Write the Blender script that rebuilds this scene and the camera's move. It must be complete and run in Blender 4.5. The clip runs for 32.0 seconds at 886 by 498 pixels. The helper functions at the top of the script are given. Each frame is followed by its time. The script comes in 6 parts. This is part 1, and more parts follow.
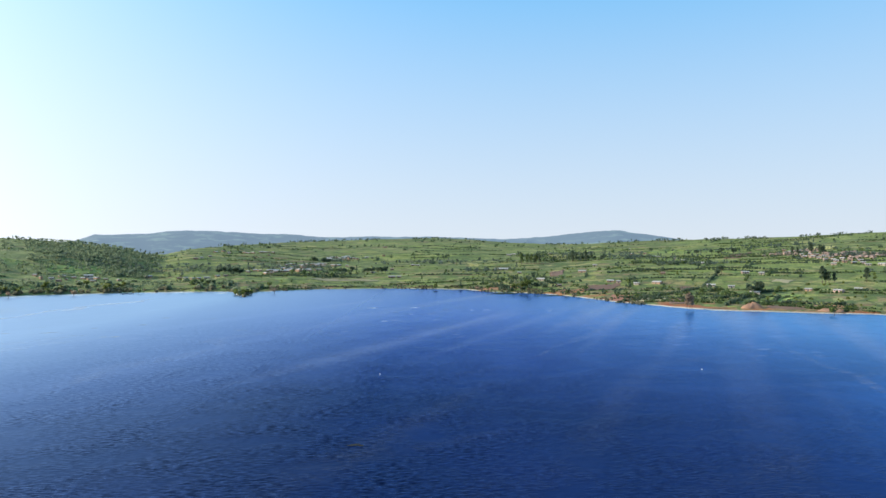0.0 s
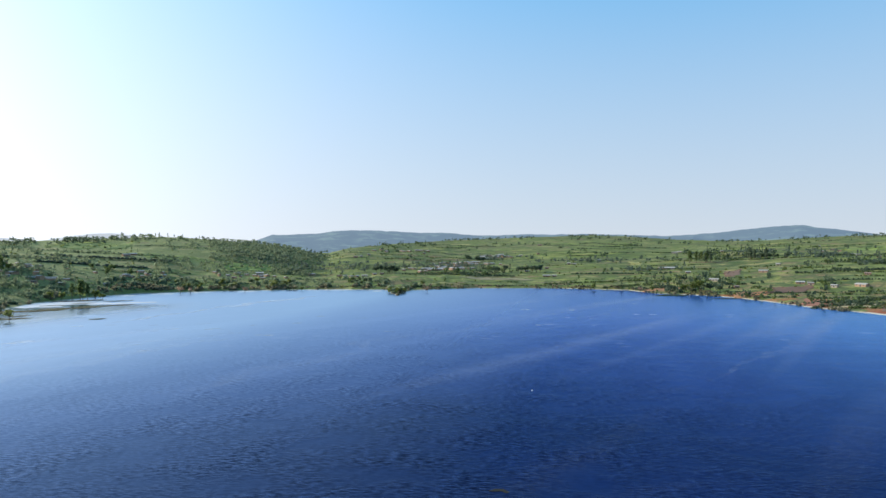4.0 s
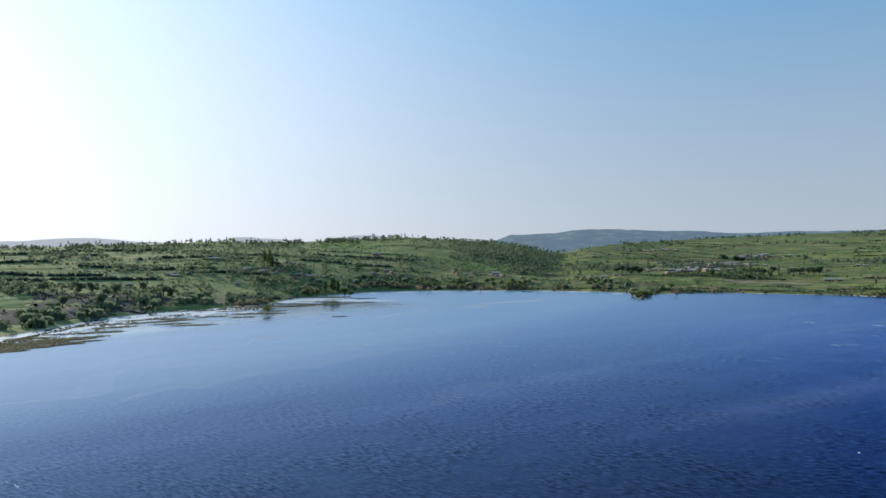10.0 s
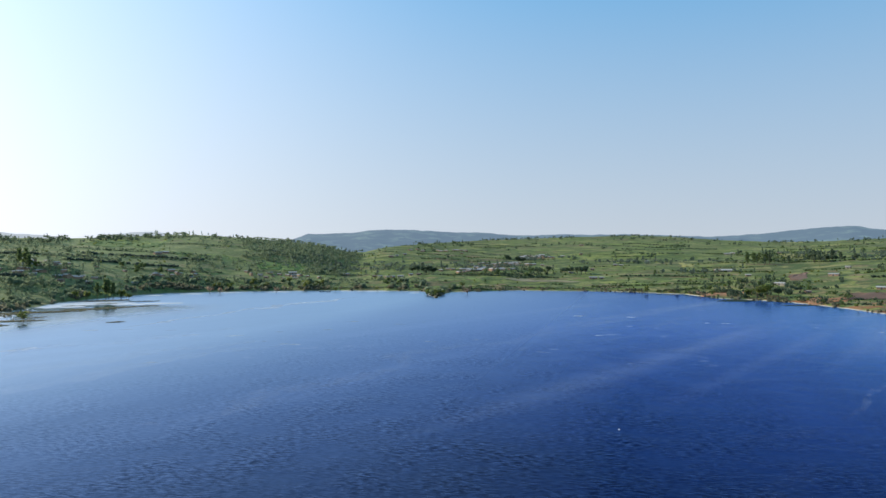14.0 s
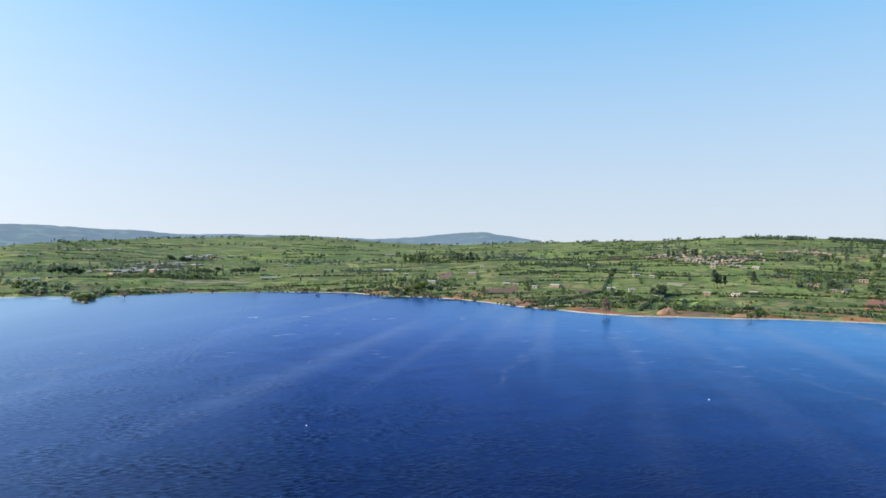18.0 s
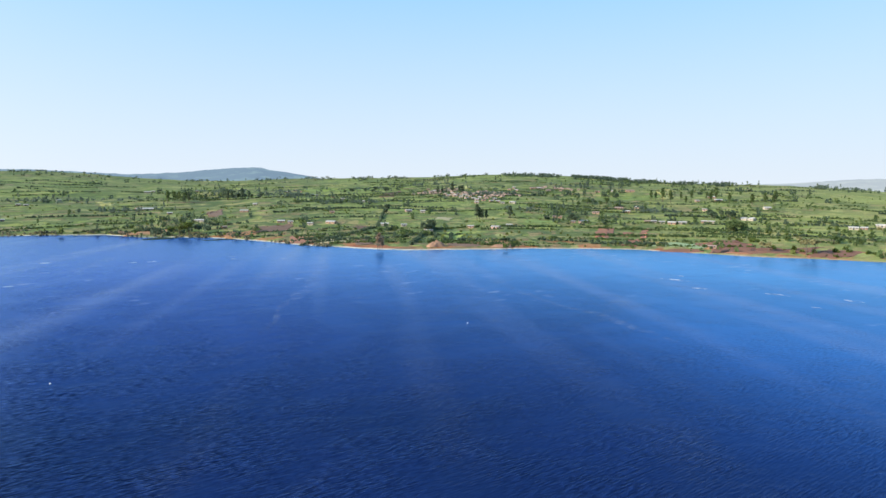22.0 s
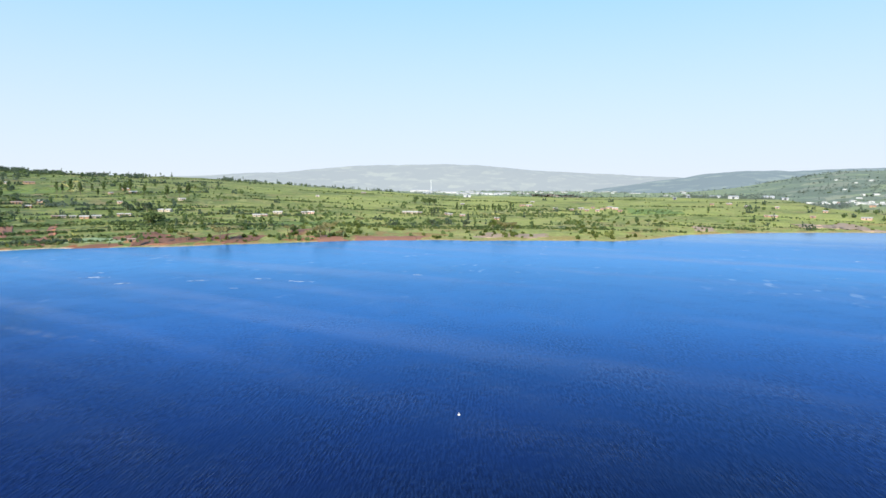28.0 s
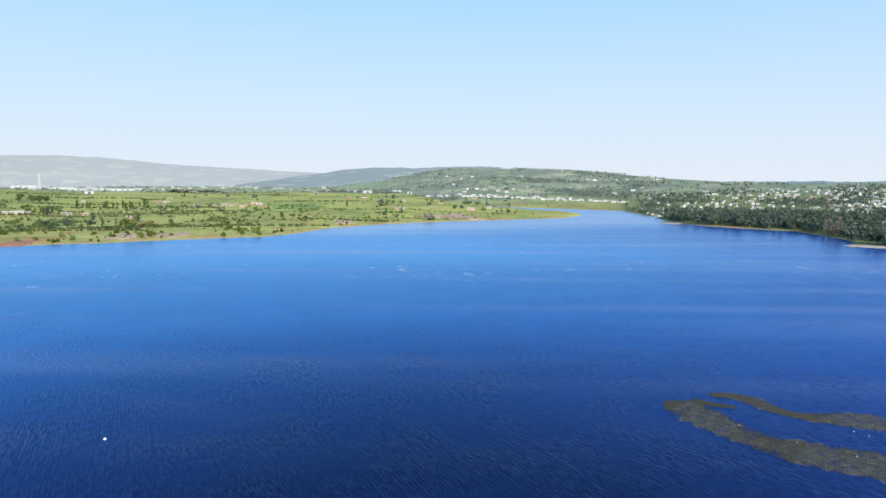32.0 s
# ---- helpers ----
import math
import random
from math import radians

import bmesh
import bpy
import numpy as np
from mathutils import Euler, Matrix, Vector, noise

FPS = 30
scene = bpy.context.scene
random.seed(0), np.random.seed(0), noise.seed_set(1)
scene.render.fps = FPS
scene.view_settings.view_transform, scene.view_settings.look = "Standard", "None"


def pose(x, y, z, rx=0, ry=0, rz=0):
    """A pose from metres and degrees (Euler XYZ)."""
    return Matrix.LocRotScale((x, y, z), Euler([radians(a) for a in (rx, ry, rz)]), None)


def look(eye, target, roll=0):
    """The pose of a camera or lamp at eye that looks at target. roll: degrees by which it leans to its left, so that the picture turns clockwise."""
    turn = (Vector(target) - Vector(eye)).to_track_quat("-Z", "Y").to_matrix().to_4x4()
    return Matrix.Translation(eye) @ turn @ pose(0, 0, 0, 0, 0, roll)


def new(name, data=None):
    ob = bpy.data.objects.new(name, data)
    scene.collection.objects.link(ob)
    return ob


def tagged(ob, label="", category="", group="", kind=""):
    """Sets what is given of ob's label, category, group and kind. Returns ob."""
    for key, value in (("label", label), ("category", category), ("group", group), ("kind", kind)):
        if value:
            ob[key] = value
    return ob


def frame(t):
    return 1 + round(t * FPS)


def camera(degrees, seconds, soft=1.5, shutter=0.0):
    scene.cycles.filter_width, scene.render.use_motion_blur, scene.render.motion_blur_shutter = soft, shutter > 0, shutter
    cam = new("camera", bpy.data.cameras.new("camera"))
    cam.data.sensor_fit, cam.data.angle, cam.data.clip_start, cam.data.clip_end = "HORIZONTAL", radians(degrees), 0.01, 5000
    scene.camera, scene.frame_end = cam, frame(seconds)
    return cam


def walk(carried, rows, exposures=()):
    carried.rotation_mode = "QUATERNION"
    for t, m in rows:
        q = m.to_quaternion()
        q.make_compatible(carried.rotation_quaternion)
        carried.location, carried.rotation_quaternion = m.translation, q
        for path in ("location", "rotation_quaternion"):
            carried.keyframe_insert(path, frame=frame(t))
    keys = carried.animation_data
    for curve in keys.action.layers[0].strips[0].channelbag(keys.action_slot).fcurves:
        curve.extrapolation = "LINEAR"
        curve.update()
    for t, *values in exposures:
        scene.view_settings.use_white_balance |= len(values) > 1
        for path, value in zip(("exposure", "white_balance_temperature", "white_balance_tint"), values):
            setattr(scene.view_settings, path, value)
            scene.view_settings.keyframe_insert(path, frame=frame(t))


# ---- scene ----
CX, CY = -20.0, 60.0          # the point over the lake round which the drone hovers


def aim(t, x, y, z, yaw, pitch, roll):
    """A row of the path: yaw clockwise from +y, pitch up, degrees."""
    a, p = radians(yaw), radians(pitch)
    d = Vector((math.sin(a) * math.cos(p), math.cos(a) * math.cos(p), math.sin(p)))
    e = Vector((x, y, z))
    return t, look(e, e + d * 100, roll)


cam = camera(69.30, 32.0)
PATH = [
    (0, 0.01, -0.00, 39.99, 0.052, 0.468, -0.10),
    (0.5, 0.37, 3.32, 39.94, -1.384, 0.435, -0.12),
    (1, 0.66, 6.68, 39.91, -3.065, 0.411, -0.13),
    (1.5, 0.97, 10.00, 39.91, -5.009, 0.395, -0.15),
    (2, 1.13, 13.34, 39.92, -6.791, 0.386, -0.16),
    (2.5, 0.84, 16.84, 39.95, -8.563, 0.380, -0.17),
    (3, 0.22, 20.35, 39.99, -10.223, 0.350, -0.22),
    (3.5, -0.65, 23.81, 40.05, -11.938, 0.342, -0.23),
    (5.5, -4.95, 37.49, 40.46, -19.051, 0.309, -0.24),
    (6, -5.99, 40.78, 40.41, -20.815, 0.320, -0.25),
    (6.5, -7.15, 44.03, 40.31, -23.049, 0.323, -0.31),
    (7, -8.29, 47.33, 40.21, -25.472, 0.364, -0.31),
    (7.5, -9.53, 50.69, 40.09, -28.117, 0.393, -0.33),
    (8, -10.83, 53.90, 39.92, -30.337, 0.394, -0.32),
    (8.5, -12.23, 56.83, 39.80, -32.154, 0.429, -0.34),
    (9, -13.60, 59.45, 39.73, -33.508, 0.444, -0.32),
    (9.5, -14.89, 61.68, 39.77, -34.335, 0.427, -0.28),
    (10, -15.91, 63.43, 39.85, -34.778, 0.397, -0.26),
    (10.5, -16.69, 64.63, 39.94, -34.640, 0.342, -0.25),
    (11, -17.04, 65.22, 40.07, -33.328, 0.268, -0.23),
    (11.5, -17.04, 65.22, 40.15, -30.550, 0.210, -0.16),
    (12, -16.83, 64.79, 40.20, -26.644, 0.149, -0.09),
    (12.5, -16.69, 64.25, 40.23, -23.848, 0.179, -0.01),
    (13, -16.52, 63.87, 40.23, -21.545, 0.218, 0.05),
    (13.5, -16.62, 63.70, 40.18, -19.419, 0.248, 0.07),
    (15.5, -19.63, 63.99, 39.82, -6.166, 0.541, 0.40),
    (16, -20.38, 63.86, 39.81, -2.132, 0.548, 0.58),
    (16.5, -21.00, 63.39, 39.82, 1.655, 0.683, 0.47),
    (17, -21.38, 62.70, 39.89, 5.467, 0.731, 0.47),
    (17.5, -21.65, 62.05, 40.00, 8.841, 0.765, 0.49),
    (18, -21.78, 61.42, 40.11, 12.203, 0.523, 0.48),
    (18.5, -21.93, 60.87, 40.19, 15.075, -0.049, 0.45),
    (19, -22.04, 60.39, 40.27, 17.934, -0.945, 0.43),
    (19.5, -22.10, 59.91, 40.33, 20.468, -1.924, 0.41),
    (20, -22.04, 59.51, 40.40, 23.099, -2.651, 0.39),
    (20.5, -21.89, 59.34, 40.43, 25.462, -3.142, 0.36),
    (21, -21.58, 59.31, 40.43, 27.817, -3.728, 0.34),
    (21.5, -21.15, 59.40, 40.41, 29.782, -4.417, 0.32),
    (22, -20.57, 59.39, 40.37, 31.927, -5.038, 0.25),
    (22.5, -19.91, 59.15, 40.34, 34.768, -5.297, 0.23),
    (23, -19.41, 58.82, 40.29, 40.009, -5.341, 0.23),
    (23.5, -19.24, 58.46, 40.21, 45.815, -5.331, 0.22),
    (24, -19.24, 58.26, 40.05, 51.948, -5.312, 0.14),
    (24.5, -19.21, 58.37, 39.97, 56.249, -5.316, 0.13),
    (25, -19.21, 58.47, 39.89, 59.955, -5.335, 0.14),
    (25.5, -19.39, 58.65, 39.86, 63.215, -5.376, 0.09),
    (27.5, -21.02, 59.58, 40.17, 76.992, -5.579, 0.04),
    (28, -21.24, 59.69, 40.19, 80.856, -5.624, 0.05),
    (28.5, -21.37, 59.85, 40.19, 84.537, -5.685, 0.04),
    (29, -21.60, 59.99, 40.17, 88.884, -5.718, 0.05),
    (29.5, -21.89, 60.14, 40.20, 93.305, -5.763, 0.05),
    (30, -22.25, 60.30, 40.28, 98.064, -5.821, 0.06),
    (30.5, -22.54, 60.52, 40.36, 102.462, -5.870, 0.08),
    (31, -22.65, 60.76, 40.47, 107.177, -5.932, 0.11),
    (31.5, -22.88, 60.99, 40.57, 110.353, -5.974, 0.12),
    (32, -22.98, 61.20, 40.63, 111.908, -6.019, 0.13),
]
walk(cam, [aim(*row) for row in PATH], [(0, 0.08, 6500, 10), (4, -0.1, 6450, 10), (7, -0.42, 6350, 10), (9, -0.58, 6280, 10), (11, -0.61, 6280, 10), (13, -0.44, 6350, 10), (16, -0.12, 6450, 10),
                                        (19, 0.08, 6500, 10), (23, 0.24, 6500, 10), (28, 0.26, 6500, 10), (32, 0.18, 6500, 10)])

# world, sun
SUN_AZ, SUN_EL = -86.0, 20.0
SKY_POWER = 0.15
world = bpy.data.worlds.new("sky")
scene.world = world
world.use_nodes = True
wn = world.node_tree
sky = wn.nodes.new("ShaderNodeTexSky")
sky.sky_type = "NISHITA"
sky.sun_disc = False
sky.sun_elevation, sky.sun_rotation = radians(SUN_EL), radians(SUN_AZ)
sky.altitude, sky.air_density, sky.dust_density, sky.ozone_density = 0, 1.0, 1.0, 2.0
back = wn.nodes["Background"]
back.inputs["Strength"].default_value = SKY_POWER
way = wn.nodes.new("ShaderNodeTexCoord")


def direction(az, el):
    a, e = radians(az), radians(el)
    return Vector((math.sin(a) * math.cos(e), math.cos(a) * math.cos(e), math.sin(e)))


def sky_math(op, a, b=0.0):
    n = wn.nodes.new("ShaderNodeMath")
    n.operation = op
    for s, value in zip(n.inputs, (a, b)):
        if isinstance(value, bpy.types.NodeSocket):
            wn.links.new(value, s)
        else:
            s.default_value = value
    return n.outputs[0]


def sky_mix(kind, fac, a, b):
    n = wn.nodes.new("ShaderNodeMix")
    n.data_type, n.blend_type = "RGBA", kind
    for i, value in ((0, fac), (6, a), (7, b)):
        if isinstance(value, bpy.types.NodeSocket):
            wn.links.new(value, n.inputs[i])
        else:
            n.inputs[i].default_value = value
    return n.outputs[2]


def sky_dot(towards):
    n = wn.nodes.new("ShaderNodeVectorMath")
    n.operation = "DOT_PRODUCT"
    wn.links.new(way.outputs["Generated"], n.inputs[0])
    n.inputs[1].default_value = towards
    return n.outputs["Value"]


# clear blue overhead, pale haze that thins out upwards, and a white glow in the haze round the sun
haze = sky_math("SUBTRACT", 1.0, sky_math("MINIMUM", sky_math("DIVIDE", sky_math("MAXIMUM", sky_dot((0, 0, 1)), 0.0), 0.46), 1.0))
aureole = sky_math("EXPONENT", sky_math("MULTIPLY", sky_math("SUBTRACT", sky_dot(direction(-80, 12)), 1.0), 4.4))
clear = sky_mix("ADD", 1.0, sky_mix("MULTIPLY", 1.0, sky.outputs["Color"], (0.2, 0.25, 0.25, 1)), (0.45, 2.7, 5.3, 1))
top = sky_math("MINIMUM", sky_math("MAXIMUM", sky_math("DIVIDE", sky_math("SUBTRACT", sky_dot((0, 0, 1)), 0.36), 0.5), 0.0), 1.0)
clear = sky_mix("MIX", top, clear, (0.45, 1.3, 2.7, 1))
misty = sky_mix("MIX", haze, clear, (4.6, 5.06, 5.58, 1))
white = sky_mix("ADD", aureole, misty, (7.1, 6.9, 6.9, 1))
wn.links.new(white, back.inputs["Color"])
sun_way = direction(SUN_AZ, SUN_EL)
sun = new("sun", bpy.data.lights.new("sun", "SUN"))
sun.data.energy, sun.data.angle, sun.data.color = 5.0, radians(0.6), (1.0, 0.92, 0.80)
sun.matrix_world = look(sun_way * 1000, (0, 0, 0))

# ---- the lie of the land ----
rng = np.random.default_rng(7)
LATTICE = rng.random((64, 64))


def vnoise(x, y, size, seed=0):
    """Smooth noise of the plan, -1 to 1, with hills about size metres apart."""
    u, v = np.asarray(x) / size + 17.3 * seed, np.asarray(y) / size + 9.7 * seed
    i, j = np.floor(u).astype(int), np.floor(v).astype(int)
    a, b = u - i, v - j
    a, b = a * a * (3 - 2 * a), b * b * (3 - 2 * b)
    p = lambda m, n: LATTICE[(i + m) % 64, (j + n) % 64]
    return 2 * ((p(0, 0) * (1 - a) + p(1, 0) * a) * (1 - b) + (p(0, 1) * (1 - a) + p(1, 1) * a) * b) - 1


def table(*pairs):
    k = np.array(pairs, float).reshape(-1, 2)
    return lambda az: np.interp(az, k[:, 0], k[:, 1])


# bearings in degrees clockwise from +y, distances in metres from (CX, CY)
shore_west = table(-180, 420, -120, 330, -80, 330, -68, 378, -62, 447, -56, 500, -50.5, 512, -49, 540, -47, 592, -43.5, 640, -40, 686, -32, 688, -22, 680, -18.2, 664,
                   -17.4, 590, -17, 566, -16.6, 600, -15.8, 650, -10, 686, -3, 690, 1, 680, 4, 670)
shore_mid = table(4, 670, 6.6, 618, 11, 600, 13.5, 578, 16, 545, 18.5, 510, 21, 486, 23.6, 466, 26, 452, 28.5, 448, 31, 451, 36, 459, 41, 469, 45, 478, 49, 478, 52, 468, 57, 457, 65, 462, 77, 477)
shore_east = table(77, 477, 84, 468, 90, 474, 95.4, 480, 97.8, 496, 99.7, 522, 101.2, 556, 104, 585, 108, 618, 111.7, 645, 115.4, 668, 120.3, 704, 122.8, 732, 123.8, 775, 124.2, 810)
shore_back = table(108, 1500, 112, 1100, 115, 985, 117, 935, 120, 893, 122.5, 862, 123.6, 835, 124.1, 812, 124.2, 0)
shore_inlet = table(100, 1500, 108, 1330, 114, 1120, 118, 1020, 123.7, 965, 127.5, 930, 128.6, 870, 129.9, 800, 131, 715, 132.2, 676, 134.4, 634, 136.6, 620, 139, 611, 140.7, 600,
                    142.6, 566, 144.4, 531, 144.9, 499, 147, 480, 155, 440, 180, 420)
# how high the skyline of the near land stands over the eye, and how far off it is
ridge_turn = table(-180, 1.0, -80, 0.5, -68, 0.50, -60, 0.75, -54, 1.05, -47, 1.02, -40, 1.35, -37.7, 1.45, -33, 1.15, -30, 0.92, -27.6, 0.62, -25, 0.06, -23.7, 0.0, -21.7, 0.46, -18, 0.79, -13, 1.1, -5, 1.38, 0, 1.48,
                   2.5, 1.38, 7, 1.03, 11, 0.87, 14, 0.9, 19, 1.15, 26, 1.25, 31, 1.36)
ridge_turn_mid = table(31, 1.36, 35.3, 1.58, 38, 1.64, 43.5, 1.45, 48, 1.11, 53, 0.81, 60, 0.65, 64.5, 0.33, 69, -0.07, 74, -0.38, 77, -0.62, 82, -0.90, 92, -1.0, 101, -0.97, 109, -1.1, 115, -1.25, 119, -1.3, 124, -1.3, 180, -1.3)
ridge_turn_east = table(100, 0.2, 106, 0.7, 110, 1.0, 113, 1.18, 117, 1.1, 120, 1.13, 122.6, 1.08, 124, 0.98, 127.4, 0.63, 129.7, 0.4, 132, 0.22, 136, 0.0, 140, -0.05, 150, 0.0, 180, 0.8)
ridge_far = table(-180, 1200, -80, 900, -54, 950, -40, 1100, -28, 1150, -25, 1150, -21, 1080, -16, 1500, -10, 1750, 0, 1850, 7, 1750, 14, 1700, 25, 1500, 38, 1400, 48, 1350, 60, 1300, 69, 1250, 77, 1180, 92, 1200, 101, 1200,
                  109, 1150, 115, 1050, 180, 1050)
ridge_far_east = table(100, 2700, 124, 2500, 130, 2100, 136, 1800, 180, 1400)


def polar(x, y):
    dx, dy = np.asarray(x) - CX, np.asarray(y) - CY
    return np.degrees(np.arctan2(dx, dy)), np.hypot(dx, dy)


def spot(az, r):
    a = np.radians(az)
    return CX + r * np.sin(a), CY + r * np.cos(a)


def height(x, y):
    """The ground's height over the water, below zero where the lake is."""
    x, y = np.asarray(x, float), np.asarray(y, float)
    az, r = polar(x, y)
    ragged = 3.0 * vnoise(x, y, 26, 1) + 1.6 * vnoise(x, y, 9, 2)
    shore = lambda a: np.where(a < 4, shore_west(a), np.where(a < 77, shore_mid(a), shore_east(np.minimum(a, 124.2))))
    front = shore(az) + ragged
    swing = sum(shore(az + d) for d in (-6, -4, -2, 0, 2, 4, 6)) / 7
    far = sum(ridge_far(az + d) for d in (-5, -3.5, -2, -0.7, 0.7, 2, 3.5, 5)) / 8
    top = 40 + far * np.tan(np.radians(np.where(az < 31, ridge_turn(az), ridge_turn_mid(az))))
    u = (r - swing) / (far - swing)
    rolls = 5.5 * vnoise(x, y, 190, 3) + 2.0 * vnoise(x, y, 60, 4)
    c = np.clip(u, 0, 1)
    land = np.where(u < 1, top * c, np.maximum(top - 0.045 * np.maximum(r - far, 0), np.minimum(top, 14)))
    land = land + c * (1 - c) * 4 * rolls * np.clip(top / 60, 0.1, 1)
    land = np.where(r > front, land + np.clip((r - front) / 9, 0, 1) * 0.8, -np.clip((front - r) * 0.2, 0, 3))
    # the eastern side: wooded shore, town and hill beyond the inlet
    inlet = shore_inlet(az) + ragged
    far2 = ridge_far_east(az)
    top2 = 40 + far2 * np.tan(np.radians(ridge_turn_east(az)))
    c2 = np.clip((r - inlet) / (far2 - inlet), 0, 1)
    land2 = np.where(r < far2, top2 * c2 ** 1.15, np.maximum(top2 - 0.04 * (r - far2), 10)) + c2 * (1 - c2) * 4 * rolls
    land2 = np.where(r > inlet, land2 + np.clip((r - inlet) / 9, 0, 1) * 0.8, -np.clip((inlet - r) * 0.2, 0.02, 3))
    tongue = np.minimum(r - front, shore_back(az) + ragged - r)
    low = np.minimum(land, 0.4 + 0.07 * tongue)
    w = np.clip((az - 98) / 16, 0, 1)
    w = w * w * (3 - 2 * w)
    beyond = land * (1 - w) + np.maximum(land2, np.where(az < 109, 8.0, -3)) * w
    east = np.where(az >= 124.2, land2, np.where((tongue > 0) | (r < front), np.where(az > 106, low, land), np.where(r < 1150, land2, beyond)))
    east = np.where((az < 108) & (r < 1200), land, east)
    land = np.where(az > 98, east, land)
    # terraces of the fields
    step = 2.4
    k = land / step
    ledge = (np.floor(k) + np.clip((k - np.floor(k)) * 2.6 - 0.8, 0, 1)) * step
    amount = np.clip((land - 1) / 6, 0, 1) * np.clip((2600 - r) / 400, 0, 1) * 0.45
    return land * (1 - amount) + ledge * amount


def ground_z(az, r):
    x, y = spot(az, r)
    return float(x), float(y), float(height(x, y))

# ---- materials ----


def node(nt, kind, **sockets):
    n = nt.nodes.new("ShaderNode" + kind)
    for key, value in sockets.items():
        s = n.inputs[int(key[1:])] if key[0] == "i" and key[1:].isdigit() else n.inputs[key.replace("_", " ")]
        if isinstance(value, bpy.types.NodeSocket):
            nt.links.new(value, s)
        else:
            s.default_value = value
    return n


def calc(nt, op, a, b=0.0, c=0.0, clamp=False):
    n = nt.nodes.new("ShaderNodeMath")
    n.operation, n.use_clamp = op, clamp
    for s, value in zip(n.inputs, (a, b, c)):
        if isinstance(value, bpy.types.NodeSocket):
            nt.links.new(value, s)
        else:
            s.default_value = value
    return n.outputs[0]


def ramp(nt, fac, *stops, steps=False):
    n = nt.nodes.new("ShaderNodeValToRGB")
    nt.links.new(fac, n.inputs[0])
    n.color_ramp.interpolation = "CONSTANT" if steps else "LINEAR"
    e = n.color_ramp.elements
    while len(e) < len(stops):
        e.new(0.5)
    for k, (p, col) in zip(e, sorted(stops, key=lambda s: s[0])):
        k.position, k.color = p, (*col, 1)
    return n.outputs[0]


def blend(nt, fac, a, b, kind="MIX"):
    n = nt.nodes.new("ShaderNodeMix")
    n.data_type, n.blend_type = "RGBA", kind
    for i, value in ((0, fac), (6, a), (7, b)):
        if isinstance(value, bpy.types.NodeSocket):
            nt.links.new(value, n.inputs[i])
        elif i:
            n.inputs[i].default_value = (*value, 1)
        else:
            n.inputs[i].default_value = value
    return n.outputs[2]


def span(nt, v, a, b, c=0.0, d=1.0):
    return node(nt, "MapRange", i0=v, i1=a, i2=b, i3=c, i4=d).outputs[0]


def noise_of(nt, where, scale, detail=3.0, rough=0.55):
    return node(nt, "TexNoise", Vector=where, Scale=scale, Detail=detail, Roughness=rough).outputs[0]


def base(name, rough=0.9):
    m = bpy.data.materials.new(name)
    m.use_nodes = True
    b = m.node_tree.nodes["Principled BSDF"]
    b.inputs["Roughness"].default_value = rough
    b.inputs["Specular IOR Level"].default_value = 0.25
    return m, m.node_tree, b


def place_of(nt):
    return nt.nodes.new("ShaderNodeNewGeometry").outputs["Position"]


def plain(name, col, rough=0.85, vary=0.25, scale=0.6, metal=0.0, own=True):
    """Paint, plaster, wood or tin: two scales of stain, a shade of its own for each object."""
    m, nt, b = base(name, rough)
    co = place_of(nt)
    n1, n2 = noise_of(nt, co, scale), noise_of(nt, co, scale * 7)
    k = calc(nt, "ADD", calc(nt, "MULTIPLY", n1, vary), calc(nt, "MULTIPLY", n2, vary * 0.6))
    if own:
        k = calc(nt, "ADD", k, calc(nt, "MULTIPLY", nt.nodes.new("ShaderNodeObjectInfo").outputs["Random"], vary))
    k = calc(nt, "ADD", k, 1 - vary * 1.2)
    nt.links.new(blend(nt, 1.0, col, node(nt, "CombineColor", i0=k, i1=k, i2=k).outputs[0], "MULTIPLY"), b.inputs["Base Color"])
    b.inputs["Metallic"].default_value = metal
    return m


def leaves(name, dark, light, dry=None):
    """Leaves that also let light through; each tuft has its own shade."""
    m, nt, b = base(name, 0.75)
    isl = nt.nodes.new("ShaderNodeNewGeometry").outputs["Random Per Island"]
    own = nt.nodes.new("ShaderNodeObjectInfo").outputs["Random"]
    big = noise_of(nt, place_of(nt), 0.012, 2)
    f = calc(nt, "ADD", calc(nt, "MULTIPLY", isl, 0.55), calc(nt, "MULTIPLY", own, 0.25))
    f = calc(nt, "ADD", f, calc(nt, "MULTIPLY", big, 0.3), clamp=True)
    stops = [(0.15, dark), (0.75, light)] + ([(0.95, dry)] if dry else [])
    col = ramp(nt, f, *stops)
    nt.links.new(col, b.inputs["Base Color"])
    thin = node(nt, "BsdfTranslucent", Color=col)
    both = node(nt, "MixShader", i0=0.6, i1=b.outputs[0], i2=thin.outputs[0])
    nt.links.new(both.outputs[0], nt.nodes["Material Output"].inputs["Surface"])
    return m


